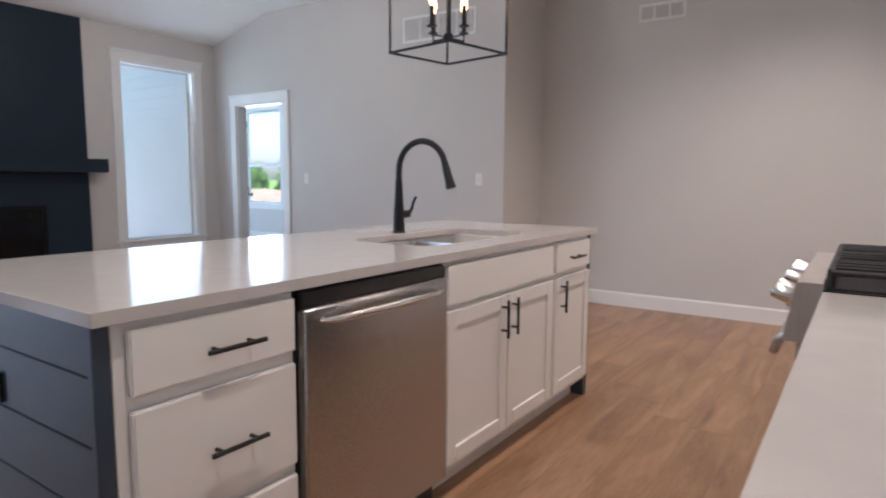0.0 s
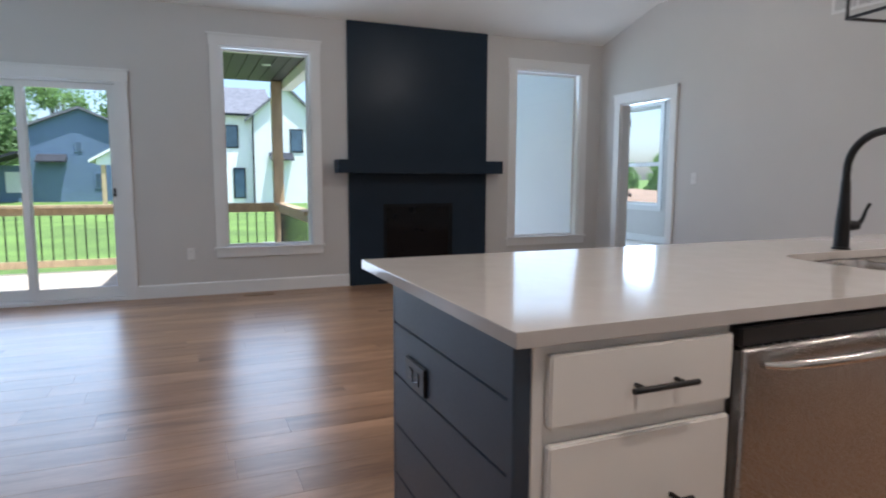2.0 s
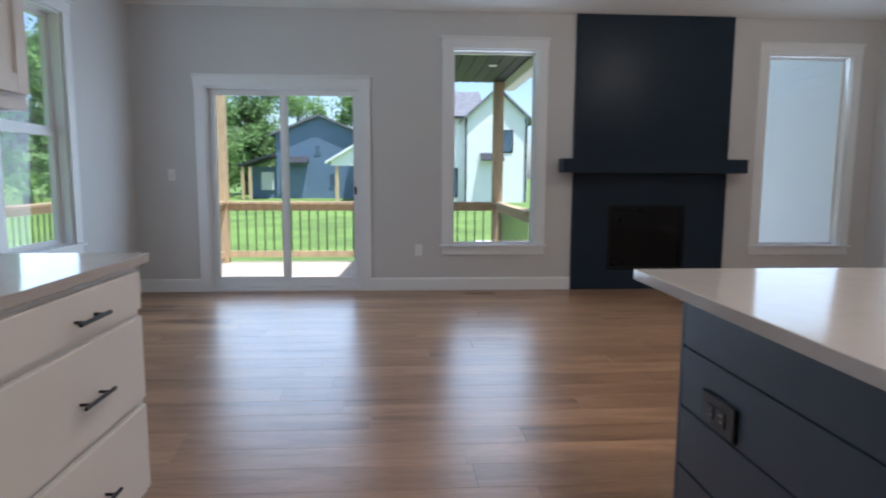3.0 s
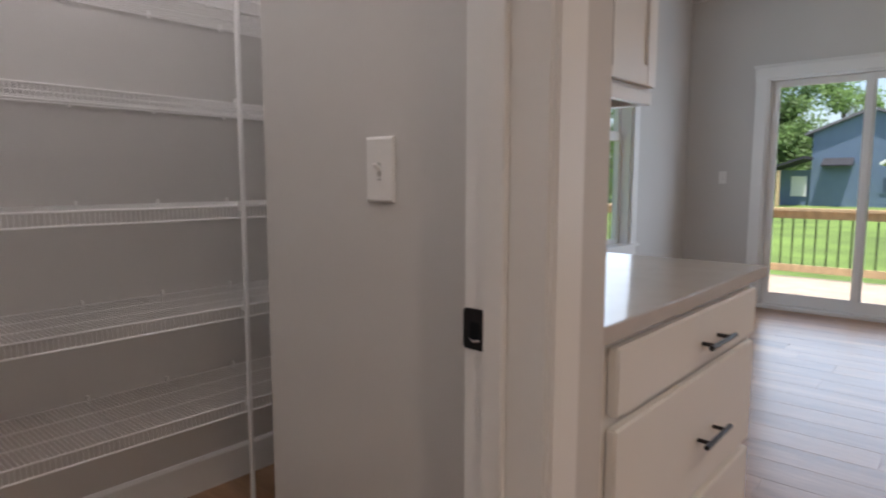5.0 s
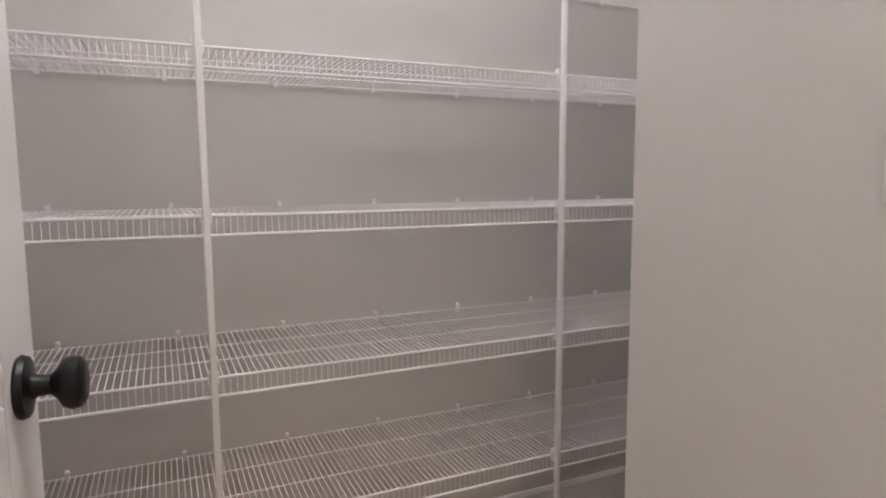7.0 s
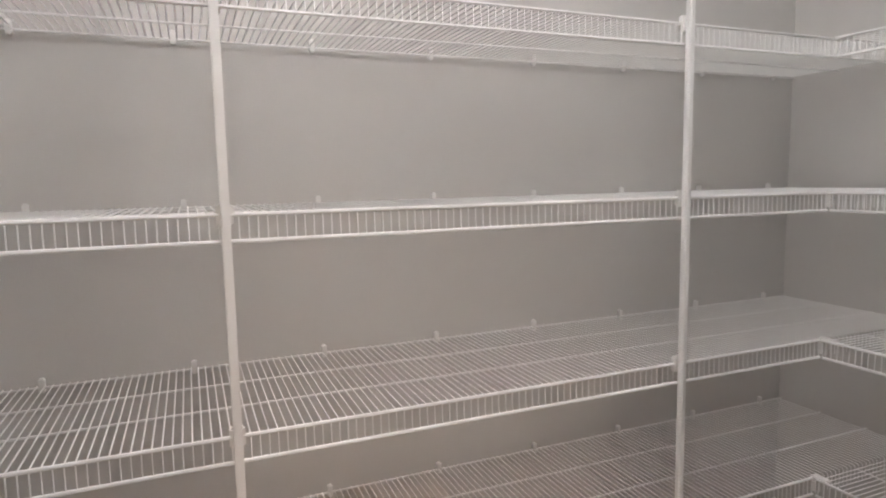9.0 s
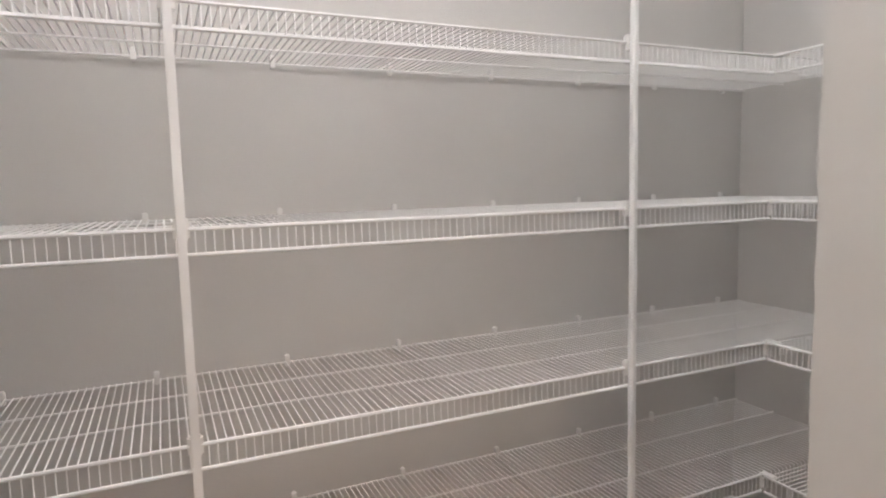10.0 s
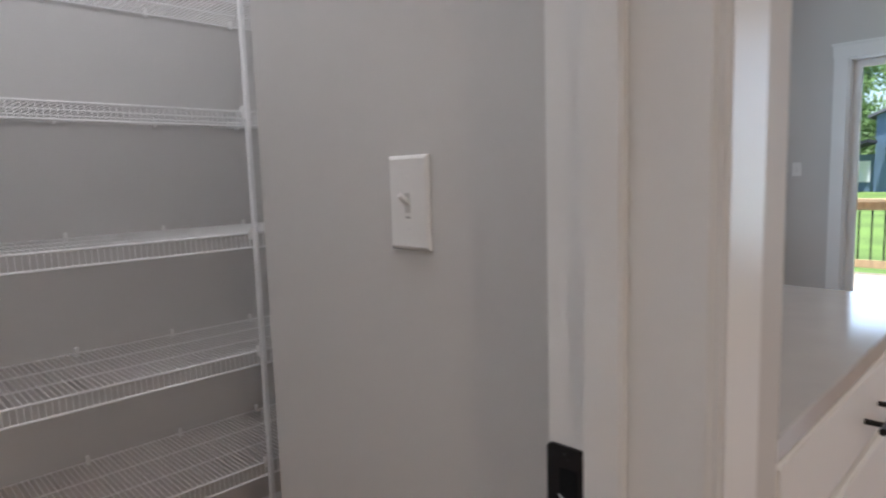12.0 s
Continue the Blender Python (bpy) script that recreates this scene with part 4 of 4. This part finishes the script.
# ---------------------------------------------------------------- switches, outlets, vents
def wall_plate(name, c, along, out, toggle, label):
    """A plate on a wall, with a toggle or two sockets."""
    c, al, ou = Vector(c), Vector(along), Vector(out)
    t = thing(name, c, label, "switch" if toggle else "outlet")
    def bx(u0, u1, d0, d1, z0, z1, bev=0.001):
        p, q = c + al * u0 + ou * d0 + Vector((0, 0, z0)), c + al * u1 + ou * d1 + Vector((0, 0, z1))
        return box(p.x, q.x, p.y, q.y, p.z, q.z, bev)
    pb = bmesh.new()
    rings = [[pb.verts.new(c + al * (sx * hw) + ou * d + Vector((0, 0, sz * hh))) for sx, sz in ((-1, -1), (1, -1), (1, 1), (-1, 1))]
             for hw, hh, d in ((0.035, 0.057, 0.0005), (0.035, 0.057, 0.0022), (0.0338, 0.0558, 0.0042), (0.0305, 0.0525, 0.006))]
    for p, q in zip(rings, rings[1:]):
        for i in range(4):
            pb.faces.new((p[i], p[(i + 1) % 4], q[(i + 1) % 4], q[i]))
    pb.faces.new(rings[-1])
    part("plate", pb, PLASTIC, t, smooth=False)
    if toggle:
        part("slot", bx(-0.005, 0.005, 0.006, 0.0066, -0.012, 0.012), material("slot_shadow_plastic", (0.55, 0.54, 0.52), 0.4), t)
        p = c + ou * 0.006 + Vector((0, 0, 0.0))
        part("toggle", tube([p, p + ou * 0.008 + Vector((0, 0, 0.006)), p + ou * 0.013 + Vector((0, 0, 0.010))], [0.0042, 0.004, 0.0032], 10), PLASTIC, t)
        part("mark", bx(-0.004, 0.004, 0.006, 0.0064, -0.0185, -0.0165, 0), VENT_DARK, t)
        for dz in (-0.030, 0.030):
            q = c + ou * 0.0055 + Vector((0, 0, dz))
            part("screw", tube([q, q + ou * 0.0012], [0.003, 0.0024], 10), PLASTIC, t)
    else:
        for dz in (-0.02, 0.02):
            s = part("socket", bx(-0.016, 0.016, 0.006, 0.0075, dz - 0.014, dz + 0.014, 0.0006), PLASTIC, t)
            for du in (-0.006, 0.006):
                part("slot", bx(du - 0.001, du + 0.001, 0.0074, 0.0078, dz - 0.002, dz + 0.006, 0), BLACK_PLASTIC, s)
    return t


wall_plate("light_switch", (-1.2135, -1.163, 1.164), (0, 1, 0), (1, 0, 0), True, "white toggle light switch on the pantry wall")
wall_plate("light_switch", (FAR, -2.225, 1.17), (0, 1, 0), (1, 0, 0), True, "white light switch beside the sliding door")
wall_plate("light_switch", (-2.653, NORTH, 1.168), (1, 0, 0), (0, -1, 0), True, "white light switch on the living room wall")
wall_plate("light_switch", (-4.9, NORTH, 1.168), (1, 0, 0), (0, -1, 0), True, "white light switch beside the bedroom doorway")
wall_plate("outlet", (FAR, 0.205, 0.415), (0, 1, 0), (1, 0, 0), False, "white wall outlet beside the tall window")


def grille(x0, x1, y, z0, z1, cells, label):
    t = thing("air_vent", ((x0 + x1) / 2, y, z0), label, "vent")
    part("backing", box(x0 + 0.01, x1 - 0.01, y - 0.004, y - 0.0005, z0 + 0.01, z1 - 0.01), VENT_DARK, t)
    bm = bmesh.new()
    e = 0.022
    for u0, u1, w0, w1 in ((x0, x1, z0, z0 + e), (x0, x1, z1 - e, z1), (x0, x0 + e, z0 + e, z1 - e), (x1 - e, x1, z0 + e, z1 - e)):
        box(u0, u1, y - 0.010, y - 0.0005, w0, w1, 0.002, bm)
    for k in range(1, cells):
        u = x0 + (x1 - x0) * k / cells
        box(u - 0.008, u + 0.008, y - 0.010, y - 0.004, z0 + e, z1 - e, 0.001, bm)
    part("frame", bm, TRIM, t)
    z = z0 + e + 0.008
    while z < z1 - e:
        part("slat", prism([(y - 0.009, z - 0.005), (y - 0.008, z - 0.006), (y - 0.004, z + 0.001), (y - 0.005, z + 0.002)], 0, x0 + e, x1 - e), TRIM, t, smooth=False)
        z += 0.013


grille(-3.53, -2.70, NORTH, 2.468, 2.708, 4, "white return air grille high on the wall")
grille(-1.485, -1.09, BEIGE, 2.553, 2.703, 3, "white supply air vent high on the kitchen wall")
fv = thing("floor_vent", (-6.32, 0.82, 0), "brown floor register set in the planks", "vent")
part("frame", box(-6.38, -6.27, 0.67, 0.97, 0.0, 0.004, 0.001), MAPLE, fv)
for k in range(12):
    part("slot", box(-6.365, -6.285, 0.69 + 0.022 * k, 0.70 + 0.022 * k, 0.004, 0.0048), BLACK_PLASTIC, fv)

# ---------------------------------------------------------------- outside
tagged(part("ground", box(-400, 120, -300, 300, -0.9, -0.5), GRASS, smooth=False), "sunlit green lawn", "lawn", kind="structure")
dk = thing("deck", (-8, -0.4, -0.5), "wooden deck boards behind the house", "deck", kind="structure")
for k in range(18):
    x = FAR - 0.165 - 0.146 * k
    part("deck_board", box(x - 0.14, x, -4.6, 1.62, -0.115, -0.075, 0.004), DECK, dk)
part("rim_board", box(-9.32, -9.28, -4.6, 1.62, -0.45, -0.12), PINE, dk)
part("deck_frame", box(-9.27, -6.7, -4.5, 1.6, -0.5, -0.116), PINE, dk)
RX, RT = -9.18, 0.80
def post(x, y, z1, label):
    p = thing("porch_post", (x, y, -0.075), label, "post", "porch posts")
    part("post", box(x - 0.07, x + 0.07, y - 0.07, y + 0.07, -0.074, z1, 0.005), PINE, p)
for y in (-2.50, 1.42, -4.5):
    post(RX, y, 2.505 if y > 0 else 2.78, "pale square wooden porch post on the deck")
def railing(x0, y0, x1, y1):
    r = thing("deck_railing", (x0, y0, -0.075), "wooden deck railing with thin black balusters", "railing", "deck railings")
    alongy = abs(y1 - y0) > abs(x1 - x0)
    def bx(h, z0, z1):
        return box(x0 - h, x0 + h, min(y0, y1), max(y0, y1), z0, z1, 0.004) if alongy else box(min(x0, x1), max(x0, x1), y0 - h, y0 + h, z0, z1, 0.004)
    part("top_rail", bx(0.07, RT - 0.04, RT), PINE, r)
    part("upper_rail", bx(0.02, RT - 0.13, RT - 0.041), PINE, r)
    part("bottom_rail", bx(0.02, 0.0, 0.09), PINE, r)
    ln = abs(y1 - y0) if alongy else abs(x1 - x0)
    n = int(ln / 0.125)
    for k in range(1, n):
        f = k / n
        bx_, by_ = x0 + (x1 - x0) * f, y0 + (y1 - y0) * f
        part("baluster", tube([(bx_, by_, 0.085), (bx_, by_, RT - 0.125)], 0.009, 6, cap=False), BLACK, r)
railing(RX, -2.43, RX, 1.35)
railing(RX, -4.43, RX, -2.57)
railing(RX + 0.07, -4.5, -6.7, -4.5)
railing(RX + 0.07, -2.5, -6.75, -2.5)
railing(RX + 0.07, 1.42, -6.72, 1.42)
pr = thing("porch_roof", (-8, -0.5, 2.5), "dark board porch ceiling with white beams, and an unseen added south roof", "porch roof", kind="structure")
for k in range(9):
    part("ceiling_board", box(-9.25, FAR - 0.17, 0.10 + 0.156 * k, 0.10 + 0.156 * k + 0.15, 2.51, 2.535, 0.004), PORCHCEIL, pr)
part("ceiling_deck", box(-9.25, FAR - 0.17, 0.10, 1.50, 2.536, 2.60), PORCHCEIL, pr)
part("side_beam", box(-9.27, FAR - 0.17, 1.505, 1.66, 2.40, 2.70, 0.004), SIDING_W, pr)
# unseen south ceiling and beam, added to keep sun off the nook window
part("ceiling_board", box(-6.6, -2.6, -4.6, -2.75, 2.78, 2.84), PORCHCEIL, pr)
part("south_beam", box(-6.6, -2.6, -4.6, -4.42, 2.505, 2.779, 0.004), SIDING_W, pr)
part("roof", prism([(-9.7, 2.80), (FAR - 0.17, 3.5), (FAR - 0.17, 3.6), (-9.7, 2.92)], 1, 0.0, 1.9), ROOF, pr, smooth=False)
# roof slab of the added south sun block, also out of view
part("roof", prism([(-5.0, 2.80), (-2.74, 3.4), (-2.74, 3.5), (-5.0, 2.92)], 0, -6.65, -2.6), ROOF, pr, smooth=False)
pc = thing("porch_downlight", (-7.86, 1.14, 2.5), "small round white porch ceiling light", "lamp")
part("trim", tube([(-7.86, 1.14, 2.500), (-7.86, 1.14, 2.5095)], [0.045, 0.055], 20), TRIM, pc)
# pad added as a pale reflector, so bounced sun brightens the wing wall
tagged(part("pavement", box(-10.9, FAR - 0.17, 1.75, 4.98, -0.499, -0.46, 0.01), CONCRETE), "added pale concrete pad that bounces light onto the bedroom wing", "path", kind="structure")
tagged(part("pavement", box(-16, -10.91, 1.9, 3.6, -0.499, -0.47, 0.01), CONCRETE), "pale concrete path on the lawn", "path", kind="structure")


def house(name, cx, cy, w, d, wall_h, roof_h, mat, label, windows=(), base=-0.5):
    """House whose gable faces +x: w along y, d along -x from its front at cx."""
    h = thing(name, (cx, cy, base), label, "house")
    part("wall", prism([(cy - w / 2, base), (cy + w / 2, base), (cy + w / 2, wall_h), (cy, wall_h + roof_h), (cy - w / 2, wall_h)], 0, cx - d, cx), mat, h, smooth=False)
    n = int((wall_h - base) / 0.2)
    bm = bmesh.new()
    for k in range(n):
        z = base + 0.2 * k
        box(cx + 0.001, cx + 0.014, cy - w / 2, cy + w / 2, z, z + 0.17, bm=bm)
    tagged(part("siding", bm, mat, h, smooth=False), kind="stuff")
    for s in (-1, 1):
        o, t = 0.4, 0.18
        sl = roof_h / (w / 2)
        part("roof", prism([(cy, wall_h + roof_h + 0.02), (cy + s * (w / 2 + o), wall_h - o * sl + 0.02), (cy + s * (w / 2 + o), wall_h - o * sl + t), (cy, wall_h + roof_h + t)], 0, cx - d - 0.3, cx + 0.35), ROOF, h, smooth=False)
    for wy, z0, ww, wh in windows:
        wd = part("window", box(cx + 0.015, cx + 0.06, wy - ww / 2 - 0.08, wy + ww / 2 + 0.08, z0 - 0.08, z0 + wh + 0.08, 0.005), BLACK if mat is SIDING_W else SIDING_B, h)
        part("pane", box(cx + 0.061, cx + 0.07, wy - ww / 2, wy + ww / 2, z0, z0 + wh), HWINDOW, wd)
    return h


bh = house("blue_house", -46, -5.95, 6.2, 10, 4.1, 1.3, SIDING_B, "slate blue gabled house across the lawn", ((-6.08, 2.75, 0.32, 0.55), (-4.9, 0.4, 0.6, 0.9)))
part("porch_roof", prism([(-8.98, 2.45), (-11.2, 1.72), (-11.2, 1.86), (-8.98, 2.62)], 0, -46.5, -43.4), DARKROOF, bh, smooth=False)
for y in (-10.95, -10.45):
    part("porch_post", box(-43.7, -43.5, y, y + 0.18, -0.5, 1.75), PINE, bh)
part("porch_wall", box(-46.5, -46.3, -11.0, -9.06, -0.5, 1.8), SIDING_B, bh)
part("porch_window", box(-46.29, -46.22, -10.2, -9.3, 0.1, 1.4, 0.01), TRIM, bh)
part("canopy", prism([(-46, 2.15), (-45.2, 2.0), (-45.2, 2.1), (-46, 2.55)], 1, -8.4, -6.75), DARKROOF, bh, smooth=False)
part("garage_door", box(-45.98, -45.94, -8.25, -6.9, -0.5, 1.75, 0.01), SIDING_B, bh)
part("rear_roof", prism([(-4.0, 5.05), (1.5, 5.05), (1.5, 4.2), (-4.0, 4.2)], 0, -58.0, -56.2), ROOF, bh, smooth=False)
# open gabled porch in front of the white house
wp = thing("white_porch", (-36, -2, -0.5), "small white gabled porch across the lawn", "porch")
part("gable", prism([(-4.0, 1.73), (0.0, 1.73), (0.0, 2.0), (-2.0, 3.2), (-4.0, 2.0)], 0, -36.1, -36), SIDING_W, wp, smooth=False)
for s_ in (-1, 1):
    part("roof", prism([(-2.0, 3.22), (-2.0 + s_ * 2.3, 1.84), (-2.0 + s_ * 2.3, 1.98), (-2.0, 3.36)], 0, -41.0, -35.75), SIDING_W, wp, smooth=False)
part("wall", box(-40.9, -36.15, -2.45, 0.0, -0.5, 1.73), SIDING_W, wp, smooth=False)
part("porch_post", box(-36.2, -36.0, -3.78, -3.58, -0.5, 1.73, 0.01), PINE, wp)
pw_ = part("window", box(-36.145, -36.1, -1.75, -1.05, 0.2, 1.5, 0.005), BLACK, wp)
part("pane", box(-36.099, -36.09, -1.68, -1.12, 0.27, 1.43), HWINDOW, pw_)
wh = house("white_house", -40, 6.1, 4.0, 12, 4.85, 1.8, SIDING_W, "white two storey gabled house with dark windows", ((6.75, 2.75, 0.66, 1.3),))
part("awning", prism([(-40, 2.55), (-39.2, 2.15), (-39.2, 2.22), (-40, 2.66)], 1, 5.04, 6.5), DARKROOF, wh, smooth=False)
part("wing_wall", box(-49.5, -40.5, -2.45, 4.1, -0.5, 4.9), SIDING_W, wh, smooth=False)
part("wing_roof", prism([(-40.05, 4.85), (-44.6, 6.95), (-49.8, 4.85), (-49.8, 5.0), (-44.6, 7.1), (-40.05, 5.0)], 1, -2.75, 5.5), ROOF, wh, smooth=False)
part("gutter", box(-40.12, -40.0, -2.75, 4.05, 4.84, 4.96, 0.02), BLACK, wh)
for y in (4.06, 7.95):
    part("downpipe", tube([(-40.0, y + 0.12 * (y < 5), 4.85), (-39.92, y + 0.05, 4.5), (-39.92, y + 0.05, -0.5)], 0.055, 8), BLACK, wh)
for y0, y1, z0, z1 in ((2.25, 3.3, 2.9, 4.3), (2.93, 3.66, -0.2, 1.7), (0.2, 1.2, 2.9, 4.3), (-1.6, -0.6, 2.9, 4.3)):
    wd = part("window", box(-40.49, -40.44, y0, y1, z0, z1, 0.005), BLACK, wh)
    part("pane", box(-40.439, -40.43, y0 + 0.08, y1 - 0.08, z0 + 0.08, z1 - 0.08), HWINDOW, wd)


md_rnd = random.Random(5)
bm = bmesh.new()
bmesh.ops.create_icosphere(bm, subdivisions=4, radius=1)
for v in bm.verts:
    lump = 1 + 0.12 * math.sin(5 * v.co.x + 1) * math.cos(4 * v.co.y) + md_rnd.uniform(-0.03, 0.03)
    v.co = Vector((-29.5 + v.co.x * 4.5 * lump, 24.0 + v.co.y * 5.0 * lump, -0.5 + v.co.z * 0.95 * lump))
tagged(part("dirt_mound", bm, DIRT), "heap of bare brown earth on the lawn", "earth mound")


def tree_mesh(seed, height, spread, count):
    rnd = random.Random(seed)
    trunk = tube([(0, 0, -0.2), (0.1, 0.05, height * 0.3), (0.0, 0.1, height * 0.6), (0.1, 0.0, height * 0.85)], [0.22, 0.17, 0.1, 0.03], 8)
    blobs = []
    for k in range(26):
        a, f = rnd.uniform(0, 6.28), rnd.uniform(0.12, 1.0)
        r = spread * (1.0 - 0.75 * abs(f - 0.42) ** 1.2) * rnd.uniform(0.25, 0.95)
        c = Vector((r * math.cos(a), r * math.sin(a), height * f))
        blobs.append((c, rnd.uniform(0.5, 1.15) * spread * 0.42))
        tube([(0.05, 0.05, max(0.4, height * f * 0.62)), c * 0.6 + Vector((0, 0, height * f * 0.34)), c], [0.07, 0.04, 0.012], 5, trunk)
    verts, faces = [], []
    for k in range(count):
        c, r = rnd.choice(blobs)
        d = Vector((rnd.gauss(0, 1), rnd.gauss(0, 1), rnd.gauss(0, 0.8))).normalized() * r * rnd.uniform(0.35, 1.05)
        p = c + d
        u = Vector((rnd.gauss(0, 1), rnd.gauss(0, 1), rnd.gauss(0, 1))).normalized()
        v = u.orthogonal().normalized()
        s = rnd.uniform(0.10, 0.24)
        i = len(verts)
        verts += [p - u * s, p + v * s * 0.5, p + u * s, p - v * s * 0.5]
        faces.append((i, i + 1, i + 2, i + 3))
    me = bpy.data.meshes.new("crown")
    me.from_pydata(verts, [], faces)
    me.materials.append(LEAF)
    return finish(trunk, "trunk", BARK, True), me


protos = []
for sd, hgt, spr, cnt in ((3, 9.0, 3.2, 5200), (8, 7.5, 3.0, 4600), (15, 11.0, 3.6, 6000)):
    tk, cr = tree_mesh(sd, hgt, spr, cnt)
    protos.append((tk, cr))
SPOTS = ((-47, -15.6, 0, 1.05), (-54, -13.2, 1, 1.1), (-38, -16.5, 2, 0.85), (-50, -15, 2, 0.8), (-58, -9, 0, 1.0), (-60, -4, 2, 0.85), (-62, 1, 1, 1.1),
         (-56, -13, 2, 0.9), (-34, -19.5, 1, 1.1), (-30, -26, 0, 1.0), (-38, -25, 2, 0.95), (-44, -20, 0, 1.1), (-25, -30, 2, 0.9), (-33, -33, 1, 1.2), (-20, -34, 0, 1.1),
         (-48, -26, 2, 1.0), (-33, 30, 0, 0.30), (-38, 34, 1, 0.34), (-30, 36, 2, 0.3), (-42, 31, 0, 0.35), (-46, 38, 1, 0.4), (-26, 33, 1, 0.34), (-36, 29, 1, 0.3), (-40, 36, 2, 0.3), (-34, 26.5, 1, 0.36), (-31, 29, 0, 0.34), (-37.5, 24.5, 2, 0.3), (-28.5, 31.5, 1, 0.4), (-40, 27.5, 0, 0.36))
for i, (x, y, k, s) in enumerate(SPOTS):
    tr = thing("tree", (x, y, -0.5), "leafy green deciduous tree at the lawn's edge", "tree", "trees round the lawn")
    for nm, me in zip(("trunk", "crown"), protos[k]):
        o = new(nm, me)
        o.parent = tr
        o.matrix_basis = pose(0, 0, 0, 0, 0, 77 * i) @ Matrix.Scale(s, 4)
        if nm == "crown":
            o["kind"] = "stuff"

# ---------------------------------------------------------------- oak plank floor
floor = thing("floor", (-3, 1.5, 0), "wide oak plank floor in mixed warm browns", "floor", kind="structure")
PW = 0.19
rnd = random.Random(11)
AREAS = ((FAR, EAST, SOUTH, BEIGE),)
def plank(x0, x1, y0, y1):
    g, c = 0.0003, 0.001
    bm = bmesh.new()
    lo = [bm.verts.new(v) for v in ((x0 + g, y0 + g, -0.013), (x1 - g, y0 + g, -0.013), (x1 - g, y1 - g, -0.013), (x0 + g, y1 - g, -0.013))]
    md = [bm.verts.new((v.co.x, v.co.y, -c * 0.8)) for v in lo]
    hi = [bm.verts.new(v) for v in ((x0 + g + c, y0 + g + c, 0), (x1 - g - c, y0 + g + c, 0), (x1 - g - c, y1 - g - c, 0), (x0 + g + c, y1 - g - c, 0))]
    for p, q in ((lo, md), (md, hi)):
        for i in range(4):
            bm.faces.new((p[i], p[(i + 1) % 4], q[(i + 1) % 4], q[i]))
    bm.faces.new(hi)
    part("plank", bm, OAK, floor, smooth=False)
nrow = int((EAST - FAR) / PW) + 1
for r in range(nrow):
    x0 = FAR - 0.1 + PW * r
    x1 = min(x0 + PW, EAST + 0.05)
    y = SOUTH - 0.08 - rnd.uniform(0, 1.1)
    while y < BEIGE:
        ln = rnd.choice((1.22, 1.52, 1.52, 1.83))
        y0, y1 = max(y, SOUTH - 0.08), min(y + ln, BEIGE + 0.05)
        if y1 - y0 > 0.05:
            plank(x0, x1, y0, y1)
        y += ln
tagged(part("bedroom_carpet", box(-10.55, -2.52, NORTH + 0.121, 8.0, -0.013, 0.0), material("pale_bedroom_carpet", (0.50, 0.46, 0.41), 0.95, vary=0.08, scale=30, bump=0.6, bump_scale=200), smooth=False), "pale bedroom floor", "floor", kind="structure")
